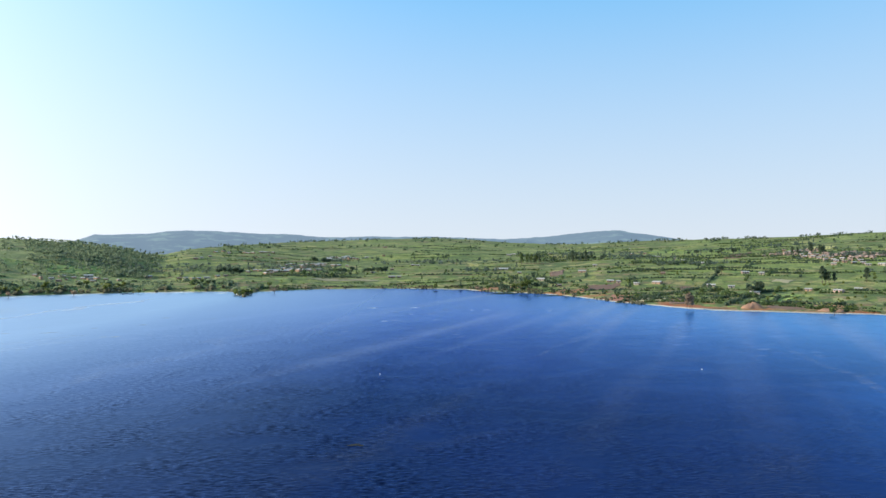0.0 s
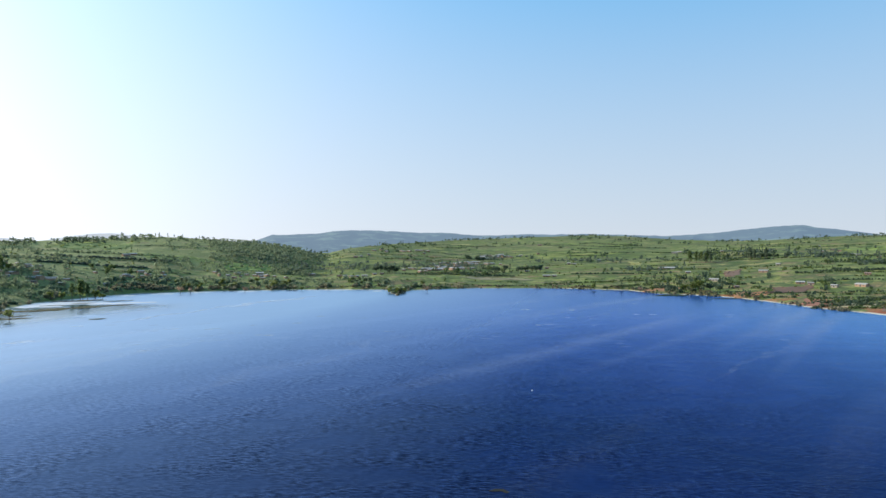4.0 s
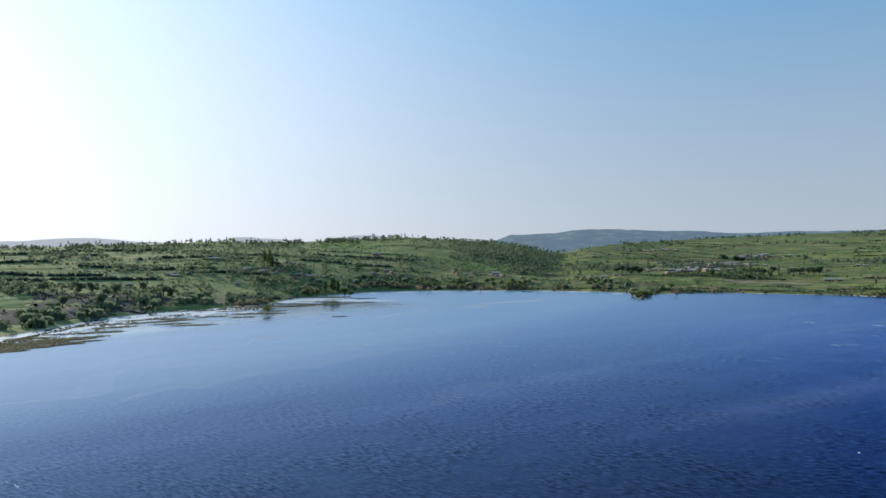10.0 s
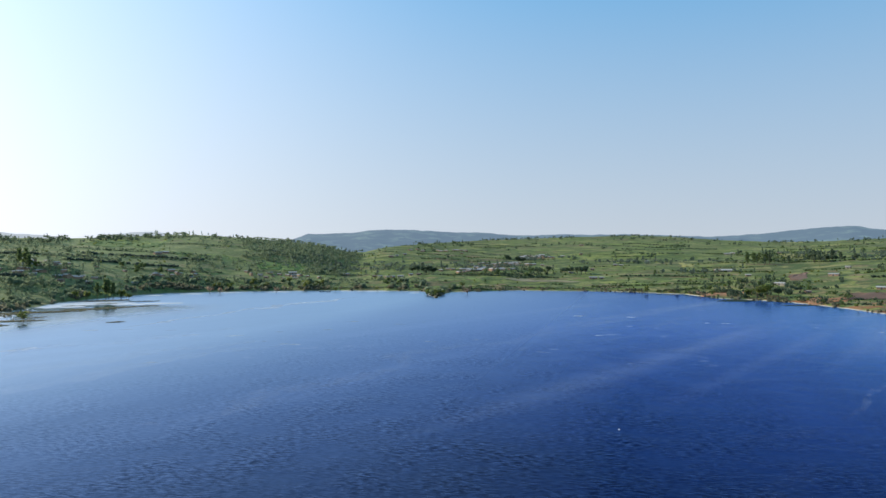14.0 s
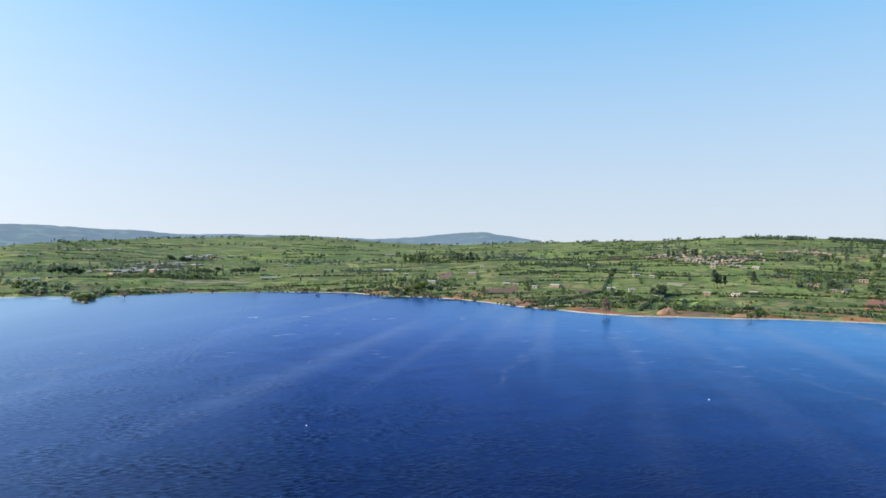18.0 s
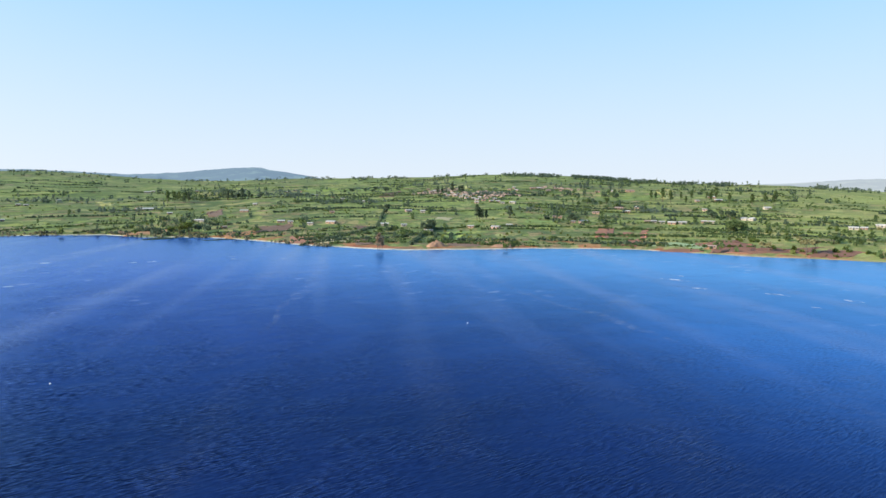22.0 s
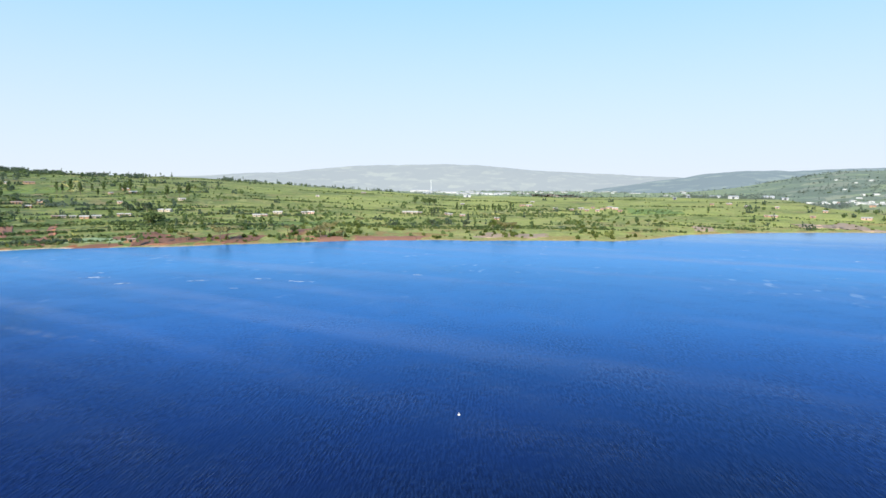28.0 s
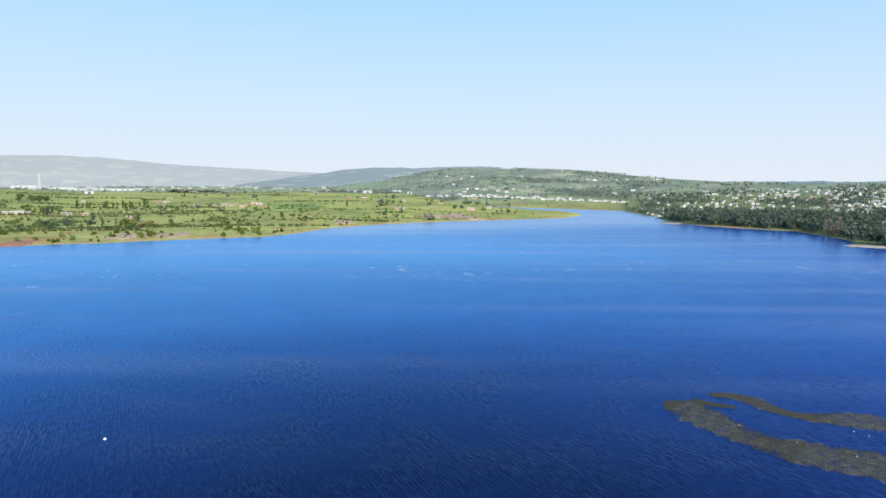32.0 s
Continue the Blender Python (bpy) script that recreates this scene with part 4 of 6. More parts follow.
NAMES = {"broad_tree": "tree", "dark_tree": "tree", "dusty_tree": "tree", "gum_tree": "eucalyptus_tree", "dark_gum_tree": "eucalyptus_tree", "acacia": "acacia_tree", "pale_tree": "tree",
         "shrub": "shrub", "flooded_tree": "flooded_tree", "flooded_shrub": "flooded_tree", "bank_tree": "thorn_tree", "tall_dry_tree": "dry_tree", "bare_tree": "dry_tree"}
LABELS = {"broad_tree": "round green broadleaf tree standing among the fields", "dark_tree": "dense dark green broadleaf tree near the fields", "dusty_tree": "dense pale green broadleaf tree near the marsh", "gum_tree": "tall slender green eucalyptus tree on the slope",
          "dark_gum_tree": "tall dark green eucalyptus tree on the slope", "acacia": "flat-topped green acacia tree on open farmland", "pale_tree": "yellow-green thin-leaved tree on the lake bank",
          "shrub": "low green shrub on the grass", "flooded_tree": "rust-brown half-dead tree standing in shallow water", "flooded_shrub": "yellow-green leafy tree standing in shallow water", "bank_tree": "straw-yellow sparse thorn tree on the red bank", "tall_dry_tree": "tall rust-brown dry tree at the water", "bare_tree": "tall pale brown leafless tree at the wooded shore"}


def tree(look_name, az, r, tall=None, label="", group=""):
    """A tree as a thing: trunk and crown."""
    v = dice.randrange(4)
    key = (look_name, v)
    if key not in KINDS:
        KINDS[key] = tree_template(look_name, v)
    x, y, z = ground_z(az, r)
    root = new(NAMES[look_name])
    s = (tall or LOOKS[look_name][1] * dice.uniform(0.8, 1.2)) / LOOKS[look_name][1]
    root.matrix_world = Matrix.LocRotScale((x, y, max(z, 0.0) - 0.05), Euler((0, 0, dice.uniform(0, 6.28))), (s, s, s))
    part("trunk", KINDS[key][0], root)
    part("crown", KINDS[key][1], root)
    return tagged(root, label or LABELS[look_name], NAMES[look_name].replace("_", " "), group)


# trees of the water's edge
for look_name, az, r, tall in (("tall_dry_tree", 26.25, 447, 12), ("tall_dry_tree", 26.05, 446, 11), ("tall_dry_tree", 26.45, 448, 10), ("flooded_shrub", 37.6, 449, 6), ("flooded_shrub", 1.1, 660, 8), ("flooded_tree", -14.3, 611, 7), ("flooded_shrub", -49.4, 435, 7),
                               ("flooded_tree", -36.4, 650, 8), ("flooded_tree", -35.6, 646, 7), ("flooded_tree", -31.0, 655, 6), ("flooded_shrub", -26.0, 664, 5), ("flooded_tree", 5.2, 640, 6), ("flooded_shrub", -22.3, 665, 5)):
    tree(look_name, az, r, tall, "rust-brown half-dead tree standing in shallow water" if "dry" in look_name else "", "trees standing in the lake")
for look_name, az, r, tall in (("bank_tree", 58.9, 472, 8), ("bank_tree", 61.6, 470, 12), ("bank_tree", 62.2, 476, 10), ("acacia", 63.4, 530, 7), ("bank_tree", 67.2, 516, 7), ("bank_tree", 70.0, 478, 11), ("bank_tree", 70.8, 503, 11), ("bank_tree", 71.9, 480, 7),
                               ("bank_tree", 73.4, 588, 8), ("pale_tree", 85.3, 545, 10), ("bank_tree", 86.4, 522, 10), ("bank_tree", 87.0, 526, 9), ("dark_tree", 79.9, 576, 7), ("dark_tree", 82.8, 570, 8), ("dark_gum_tree", 83.1, 621, 9),
                               ("acacia", 98.7, 618, 6), ("acacia", 99.7, 600, 6), ("bank_tree", 66.5, 613, 7), ("pale_tree", 9.5, 618, 11), ("pale_tree", 10.2, 616, 12), ("dark_tree", 11.0, 622, 9), ("pale_tree", 8.9, 622, 9)):
    tree(look_name, az, r, tall, group="trees on the lake bank")
for az, r in ((142.9, 566), (143.2, 560), (143.5, 556), (143.8, 552), (143.3, 570), (143.7, 563)):
    tree("bare_tree", az, r, dice.uniform(11, 15), group="dry trees at the wooded shore")
for az, r in ((-66.2, 535), (-64.0, 525), (-63.0, 538), (-62.4, 481), (-57.2, 540), (-61.3, 533), (-64.9, 474), (-59.3, 561), (-61.9, 522), (-57.8, 548)):
    tree("dusty_tree", az, r, dice.uniform(9, 13), group="trees west of the lake")
for look_name, az, r, tall in (("gum_tree", -44.7, 592, 15), ("gum_tree", -44.1, 597, 18), ("gum_tree", -43.6, 590, 15), ("pale_tree", -43.0, 594, 9), ("pale_tree", -45.4, 600, 8), ("pale_tree", -42.5, 597, 7), ("gum_tree", -43.9, 603, 16), ("pale_tree", -46.2, 604, 7)):
    tree(look_name, az, r, tall, "yellow-green tree growing on a reed bed in the marsh", "trees at the marsh edge")


def grove(look_name, az, r, across, deep, n, group, low=0.75, high=1.25):
    for _ in range(n):
        a = az + math.degrees(dice.gauss(0, across) / r)
        tree(look_name, a, r + dice.gauss(0, deep), LOOKS[look_name][1] * dice.uniform(low, high), group=group)


grove("gum_tree", 9.3, 962, 12, 14, 9, "eucalyptus stand above the spit")
grove("dark_gum_tree", 13.0, 955, 30, 14, 14, "eucalyptus stand above the spit")
grove("dark_tree", 15.2, 985, 26, 14, 10, "wood on the northern slope")
grove("dark_tree", 25.1, 1048, 14, 12, 6, "wood on the northern slope")
grove("dark_gum_tree", 32.9, 955, 14, 12, 6, "trees beside the hill village")
grove("dark_gum_tree", 35.4, 640, 5, 5, 4, "trees among the northern fields")
grove("dark_gum_tree", 37.9, 655, 3, 5, 2, "trees among the northern fields")
grove("dark_tree", 55.4, 690, 10, 10, 7, "clump behind the red bank")
grove("broad_tree", 56.2, 600, 9, 8, 8, "clump behind the red bank")
grove("gum_tree", 52.3, 881, 24, 12, 12, "trees on the northern rise")
grove("gum_tree", 58.4, 852, 14, 12, 6, "trees on the northern rise")
grove("broad_tree", 44.9, 799, 12, 10, 5, "trees among the northern fields")
grove("dark_tree", 43.4, 625, 4, 4, 2, "trees among the northern fields")
grove("dark_tree", 26.8, 697, 3, 8, 2, "trees among the northern fields")
grove("dark_tree", 30.8, 556, 4, 6, 4, "trees among the northern fields")
grove("dark_tree", -18.0, 815, 10, 8, 8, "dark wood beside the tin-roofed village")
grove("dark_tree", -9.6, 1045, 12, 10, 7, "dark wood beside the tin-roofed village")
grove("dark_tree", -5.4, 838, 22, 6, 12, "tree line over the terraces")
grove("broad_tree", -41.9, 755, 16, 14, 6, "trees on the western slope")
grove("gum_tree", -49.5, 710, 5, 12, 5, "trees on the western slope")
grove("broad_tree", 79.4, 862, 14, 14, 8, "trees on the low eastern land")
grove("dark_gum_tree", 80.1, 709, 4, 5, 4, "trees on the low eastern land", 0.5, 0.7)
grove("gum_tree", 85.0, 775, 34, 12, 14, "trees on the low eastern land", 0.5, 0.75)
grove("pale_tree", -17.2, 600, 5, 10, 8, "scrub on the point", 0.6, 0.9)
grove("pale_tree", -30.5, 705, 70, 9, 22, "scrub along the western shore", 0.6, 1.1)
grove("broad_tree", -21.0, 712, 30, 10, 9, "scrub along the western shore", 0.5, 0.8)

HAMLETS = {}
HAMLETS.setdefault("hamlets above the north shore", []).extend([(17.7, 656, 9), (18.5, 646, 8), (20.2, 625, 5), (11.1, 706, 13), (13.0, 642, 7), (7.2, 847, 16), (6.5, 851, 9), (8.8, 789, 6), (14.7, 778, 14), (15.6, 861, 7), (22.0, 630, 11), (26.7, 604, 10), (28.4, 594, 8), (28.8, 710, 9), (30.1, 708, 6), (22.1, 709, 8), (37.8, 589, 7), (36.6, 573, 9), (34.4, 580, 4), (30.6, 551, 9)])
HAMLETS.setdefault("houses on the upper northern slope", []).extend([(14.6, 1197, 11), (7.2, 1168, 12), (7.6, 1187, 9), (11.0, 1196, 9), (18.3, 1124, 9), (19.0, 1169, 10), (19.4, 1137, 8), (20.4, 1032, 8), (20.8, 1017, 7), (17.9, 1233, 8), (24.7, 863, 9), (25.4, 847, 7), (23.0, 931, 9), (22.2, 969, 8), (37.2, 798, 8), (38.1, 803, 10), (39.8, 1005, 9), (40.4, 1007, 7), (45.4, 975, 10), (46.7, 990, 9), (48.1, 994, 16)])
HAMLETS.setdefault("village on the northern hill", []).extend([(30.6, 1038, 7), (31.2, 1000, 9), (31.5, 976, 8), (31.8, 1001, 8), (32.1, 947, 8), (32.4, 921, 6), (32.7, 943, 7), (33.0, 916, 8), (33.2, 932, 7), (33.5, 899, 7), (33.8, 914, 7), (34.0, 881, 6), (34.3, 901, 7), (34.6, 869, 6), (34.9, 832, 7), (35.2, 873, 6), (35.5, 825, 7), (35.8, 856, 7), (36.2, 810, 6), (36.5, 841, 7), (36.8, 812, 6), (37.8, 982, 8), (38.2, 1002, 8), (38.4, 982, 7)])
HAMLETS.setdefault("village on the northern hill", []).extend([(34.9, 795, 6)])
HAMLETS.setdefault("farmsteads above the red bank", []).extend([(41.1, 661, 8), (42.0, 668, 11), (43.4, 626, 8), (44.3, 627, 11), (45.3, 707, 9), (47.2, 775, 12), (47.9, 742, 9), (48.7, 788, 8), (49.6, 642, 4), (50.1, 644, 5), (50.8, 640, 6), (51.6, 636, 9), (52.4, 639, 10), (54.1, 650, 8), (54.7, 648, 4), (53.5, 884, 8), (54.6, 927, 13), (55.1, 890, 14), (54.1, 781, 6), (57.4, 686, 15), (58.7, 791, 9), (54.8, 483, 4)])
HAMLETS.setdefault("farmsteads on the eastern rise", []).extend([(64.6, 652, 9), (65.3, 659, 8), (66.4, 682, 13), (68.6, 690, 7), (69.2, 693, 10), (69.8, 931, 6), (73.8, 1072, 9)])
HAMLETS.setdefault("farmsteads on the low eastern land", []).extend([(77.6, 722, 12), (78.3, 721, 11), (78.8, 721, 6), (81.2, 725, 5), (81.5, 716, 4), (82.6, 705, 7), (85.7, 666, 7), (82.6, 896, 6), (87.9, 889, 10), (88.5, 889, 9), (90.8, 845, 6), (92.2, 832, 7), (93.0, 858, 9), (93.5, 822, 8), (94.0, 880, 7), (94.4, 822, 7), (94.9, 852, 9), (95.4, 881, 10), (95.9, 860, 9), (96.3, 820, 6), (88.8, 975, 6)])
HAMLETS.setdefault("huts on the tongue of land", []).extend([(103.6, 970, 8), (104.9, 985, 10), (106.2, 932, 7), (108.4, 919, 8), (107.7, 768, 4), (108.0, 769, 4), (108.3, 769, 4), (110.9, 775, 5), (114.4, 781, 12), (116.0, 804, 7), (111.7, 862, 7), (114.7, 1244, 11)])
HAMLETS.setdefault("white works on the plain", []).extend([(78.0, 3130, 64), (79.0, 2644, 98), (80.0, 2627, 35), (80.9, 2436, 29), (81.6, 2271, 38), (82.4, 1998, 28), (83.1, 1989, 37), (84.1, 1977, 28), (84.9, 1858, 23), (85.7, 1851, 26), (86.5, 1952, 22), (83.0, 1142, 14), (79.4, 2039, 30)])
HAMLETS.setdefault("sheds on the far plain", []).extend([(101.8, 1192, 10), (102.7, 1649, 20), (103.8, 1620, 28), (105.2, 1171, 23), (107.7, 1614, 34), (108.9, 1117, 14), (100.7, 1110, 8)])
HAMLETS.setdefault("lakeside road buildings", []).extend([(112.5, 1365, 12), (113.1, 1361, 14), (113.8, 1354, 14), (114.6, 1354, 17), (115.3, 1331, 12), (116.0, 1341, 14), (116.7, 1313, 14), (117.5, 1287, 11), (118.2, 1269, 9), (119.1, 1235, 11), (119.8, 1228, 13), (120.5, 1204, 11), (121.2, 1183, 12), (122.0, 1161, 10), (122.7, 1159, 12), (123.4, 1157, 8), (125.9, 1105, 11), (126.4, 1117, 10), (126.9, 1101, 8), (116.8, 1415, 20), (119.9, 1427, 15), (120.3, 1453, 10)])
HAMLETS.setdefault("village with tin roofs", []).extend([(-14.0, 925, 8), (-13.6, 894, 10), (-13.3, 944, 8), (-12.9, 877, 12), (-12.6, 920, 9), (-12.4, 860, 10), (-12.1, 956, 8), (-11.8, 905, 9), (-11.6, 963, 8), (-11.2, 860, 8), (-14.1, 861, 10), (-13.4, 848, 13), (-9.6, 1122, 11), (-9.2, 1101, 12), (-8.9, 1145, 9), (-8.6, 1113, 12), (-8.2, 1148, 11), (-7.9, 1159, 11)])
HAMLETS.setdefault("houses by the western inlet", []).extend([(-32.4, 779, 6), (-31.9, 764, 6), (-29.7, 803, 11), (-25.1, 823, 10), (-22.6, 799, 7), (-22.1, 795, 7), (-21.5, 778, 8), (-21.0, 778, 7), (-20.3, 786, 9), (-19.4, 795, 8), (-18.7, 798, 8), (-21.2, 1017, 9), (-20.7, 1030, 8), (-20.0, 1054, 6), (-5.3, 843, 6), (-4.1, 867, 7), (-3.5, 881, 7), (-1.6, 948, 6), (-1.1, 927, 8), (1.0, 1010, 7), (-4.5, 1405, 11), (-3.4, 779, 11), (-2.7, 780, 8)])
HAMLETS.setdefault("houses on the western slope", []).extend([(-48.4, 725, 7), (-49.9, 686, 10), (-49.0, 680, 8), (-38.3, 731, 8), (-42.1, 689, 7), (-40.5, 882, 11), (-39.9, 894, 9), (-54.0, 743, 18), (-61.7, 504, 9), (-62.0, 490, 6), (-58.6, 877, 6), (-66.1, 728, 6), (-60.4, 588, 6), (-55.0, 660, 8), (-52.1, 614, 7), (-47.2, 661, 7), (-45.3, 666, 8)])
HAMLETS.setdefault("town houses on the wooded slope", []).extend([(129.8, 1121, 9), (130.9, 1094, 11), (131.8, 1120, 9), (132.7, 1147, 11), (133.8, 1141, 9), (134.3, 1177, 12), (134.9, 1198, 14), (135.5, 1242, 12), (136.2, 1256, 10), (136.8, 1281, 12), (137.4, 1242, 14), (138.2, 1131, 14), (138.8, 1170, 11), (139.5, 1154, 13), (140.2, 1130, 14), (140.8, 1177, 11), (139.8, 1053, 15), (140.4, 1010, 11), (137.6, 1023, 10), (136.4, 1072, 10), (141.4, 1089, 12), (141.9, 1120, 12)])
HAMLETS.setdefault("crowded town houses", []).extend([(143.1, 1076, 11), (143.5, 1106, 12), (144.0, 1073, 13), (144.5, 1105, 11), (144.9, 1054, 12), (145.4, 1088, 11), (146.0, 1040, 12), (146.4, 1074, 9), (143.3, 968, 12), (143.9, 989, 10), (144.4, 952, 11), (145.0, 971, 11), (145.6, 936, 10), (146.1, 959, 10), (143.7, 873, 9), (144.3, 830, 11), (144.9, 849, 10), (145.6, 821, 8), (146.2, 846, 10), (144.1, 1161, 12), (145.0, 1165, 12), (145.9, 1138, 12)])
HAMLETS.setdefault("town houses near the water", []).extend([(144.6, 741, 12), (145.4, 716, 11), (146.1, 741, 11), (144.9, 645, 10), (145.8, 635, 10), (146.5, 674, 9), (145.3, 591, 9), (146.1, 586, 8), (133.9, 679, 4), (142.0, 893, 12), (142.4, 818, 9), (144.3, 685, 7), (146.6, 614, 7)])

HOUSES = {}


def house_meshes(long, style):
    """Walls, roof, door and windows of a house, front to -y."""
    wall, roof = {"white": (M_WHITE, M_TIN), "mud": (M_MUD, M_TIN_RUST), "pink": (M_PINK, M_TIN), "tin": (M_MUD, M_TIN), "shed": (M_SHED, M_SHED), "grey": (M_GREY, M_TIN)}[style]
    deep = min(0.62 * long, 7.0) if style != "shed" else min(0.5 * long, 22.0)
    tall = 1.9 if style != "shed" else min(3.0 + long * 0.06, 9.0)
    pitch = deep * (0.16 if style != "shed" else 0.13)
    a, b = long / 2, deep / 2
    bm = bmesh.new()
    box(bm, -a, -b, -1.5, a, b, tall)
    for x in (-a, a - 0.2):          # gable ends
        v = [bm.verts.new(p) for p in ((x, -b, tall), (x, b, tall), (x, 0, tall + pitch), (x + 0.2, -b, tall), (x + 0.2, b, tall), (x + 0.2, 0, tall + pitch))]
        for f in ((0, 1, 2), (3, 5, 4), (0, 2, 5, 3), (1, 4, 5, 2)):
            bm.faces.new([v[i] for i in f])
    walls = done("wall", bm, wall)
    bm = bmesh.new()
    e, k = 0.45, pitch / b
    for s in (-1, 1):                # two slopes, 9 cm thick
        v = [bm.verts.new(p) for dz in (0.02, 0.11) for p in ((-a - e, s * (b + e), tall - e * k + dz), (a + e, s * (b + e), tall - e * k + dz), (a + e, 0, tall + pitch + dz), (-a - e, 0, tall + pitch + dz))]
        for f in ((0, 1, 2, 3), (4, 5, 6, 7), (0, 1, 5, 4), (1, 2, 6, 5), (2, 3, 7, 6), (3, 0, 4, 7)):
            bm.faces.new([v[i] for i in f])
    roofs = done("roof", bm, roof)
    bm = bmesh.new()
    w, h = (0.5, 2.0) if style != "shed" else (1.8, 3.2)
    box(bm, -w, -b - 0.06, -0.1, w, -b + 0.02, h)
    door = done("door", bm, M_DOOR)
    bm = bmesh.new()
    box(bm, -0.5, -0.05, -0.5, 0.5, 0.03, 0.5)
    window = done("window", bm, M_DOOR)
    n = 2 if long < 13 else 4
    places = [(x * a * 0.62, -b, 1.5 if style != "shed" else tall * 0.6) for x in ((-1, 1) if n == 2 else (-1.2, -0.55, 0.55, 1.2))]
    return walls, roofs, door, window, places


def house(long, style, az, r, group):
    size = min((5, 7, 9, 12, 16, 24, 36, 64, 98), key=lambda s: abs(s - long))
    key = (size, style)
    if key not in HOUSES:
        HOUSES[key] = house_meshes(size, style)
    walls, roofs, door, window, places = HOUSES[key]
    x, y, z = ground_z(az, r)
    name = "house" if style != "shed" else "shed"
    root = new(name)
    root.matrix_world = pose(x, y, z, 0, 0, 180 - az + 180 + dice.gauss(0, 14))
    part("wall", walls, root)
    part("roof", roofs, root)
    part("door", door, root)
    for p in places:
        part("window", window, root).location = p
    words = {"grey": "small pale grey plastered house with a tin roof", "white": "small whitewashed house with a grey tin roof", "mud": "low mud-walled house with a rusty tin roof", "pink": "small reddish plastered house with a tin roof",
             "tin": "low mud-walled house with a shiny tin roof", "shed": "long white industrial shed with a pale metal roof"}[style]
    return tagged(root, words, name, group)


for group, homes in HAMLETS.items():
    styles = ("shed",) if ("works" in group or "sheds" in group) else ("pink", "pink", "mud", "white", "tin") if "village on" in group or "low eastern" in group else \
        ("grey", "grey", "grey", "white", "tin") if "town" in group or "road" in group else ("tin", "white", "tin", "mud") if "west" in group or "tin" in group else ("white", "pink", "tin", "mud", "white")
    for az, r, long in homes:
        house(long * (0.5 if "road" in group else 0.65 if "town" in group else 1.0 if "works" in group else 0.75), dice.choice(styles), az, r, group)

house(9, "shed", -49.4, 728, "houses on the western slope")

# small things on and by the water


def float_buoy(az, r, size):
    bm = bmesh.new()
    bmesh.ops.create_uvsphere(bm, u_segments=14, v_segments=9, radius=size)
    for v in bm.verts:
        v.co.z = v.co.z * 0.62 + size * 0.2
    root = new("float")
    x, y = spot(az, r)
    root.location = (x, y, 0)
    part("body", done("body", bm, M_FLOAT), root)
    bm = bmesh.new()
    stem(bm, (0, 0, size * 0.7), (0, 0, size * 1.5), size * 0.18, size * 0.12, 8)
    part("knob", done("knob", bm, M_FLOAT), root)
    return tagged(root, "small white object drifting on the lake", "float", "white floats on the lake")


# unidentified white dots on the lake, built as floats
for px, py, size in ((89.6, 221.7, 0.24), (-20.9, 214.5, 0.21), (87.4, 74.3, 0.25)):
    float_buoy(*polar(px, py), size)


def rowing_boat(az, r, turn, long, material, label):
    """An open plank boat: hull, two thwarts."""
    bm = bmesh.new()
    rows = []
    for i in range(9):
        t = i / 8 * 2 - 1
        w = 0.55 * (1 - abs(t) ** 2.6) + 0.05
        rows.append([bm.verts.new((t * long / 2, s * w * q, z + 0.25 * t * t)) for s, q, z in ((-1, 1.0, 0.45), (-1, 0.75, 0.0), (0, 0, -0.18), (1, 0.75, 0.0), (1, 1.0, 0.45))])
    for p, q in zip(rows, rows[1:]):
        for i in range(4):
            bm.faces.new((p[i], p[i + 1], q[i + 1], q[i]))
    bmesh.ops.solidify(bm, geom=bm.faces[:], thickness=0.05)
    x, y = spot(az, r)
    root = new("boat")
    root.matrix_world = pose(x, y, 0.05, 0, 0, turn)
    part("hull", done("hull", bm, material), root)
    for t in (-0.2, 0.2):
        bm = bmesh.new()
        box(bm, t * long - 0.12, -0.5, 0.24, t * long + 0.12, 0.5, 0.29)
        part("thwart", done("thwart", bm, M_BARK), root)
    return tagged(root, label, "boat", "boats on the lake")


rowing_boat(-27.1, 664, 20, 6.0, M_DOOR, "small dark wooden boat on the open lake")
rowing_boat(-26.6, 661, 35, 5.0, M_DOOR, "small dark wooden boat on the open lake")
rowing_boat(144.9, 474, 60, 5.5, M_WHITE, "white boat beached beside the sand spit")


def bank(name, az, r, across, deep, tall, material, label, category, seed, turn=0.0):
    """A low irregular mound of earth, sand or reed, wider than it is deep."""
    n, m = 48, 10
    x, y = spot(az, r)
    g = np.random.default_rng(seed)
    w = [g.uniform(0, 6.28, 3) for _ in range(1)][0]
    verts = []
    for i in range(n):
        t = 6.2832 * i / n
        edge = 1 + 0.2 * math.sin(2 * t + w[0]) + 0.12 * math.sin(3 * t + w[1]) + (0.14 * math.sin(7 * t + w[2]) + 0.06 * math.sin(13 * t)) * (tall < 2)
        for j in range(m):
            q = j / (m - 1)
            lift = tall * (1 - q ** 3.4) - 0.35 * (q > 0.99)
            k = 1 + (edge - 1) * q
            px, py = across / 2 * k * q * math.cos(t), deep / 2 * k * q * math.sin(t)
            if tall > 2:         # slumped and gullied earth
                lift *= float(0.72 + 0.3 * vnoise(px, py, 4.0, seed) + 0.18 * vnoise(px, py, 1.5, seed + 1)) * (1.0 if px > 0 else 0.78)
            verts.append((px, py, lift))
    ob = new(name, mesh_of(name, verts, grid_faces(n, m, True)[:, ::-1], material, True))
    z = max(float(height(x, y)), 0.0)
    ob.matrix_world = pose(x, y, z - 0.02, 0, 0, -az + turn)
    return tagged(ob, label, category)


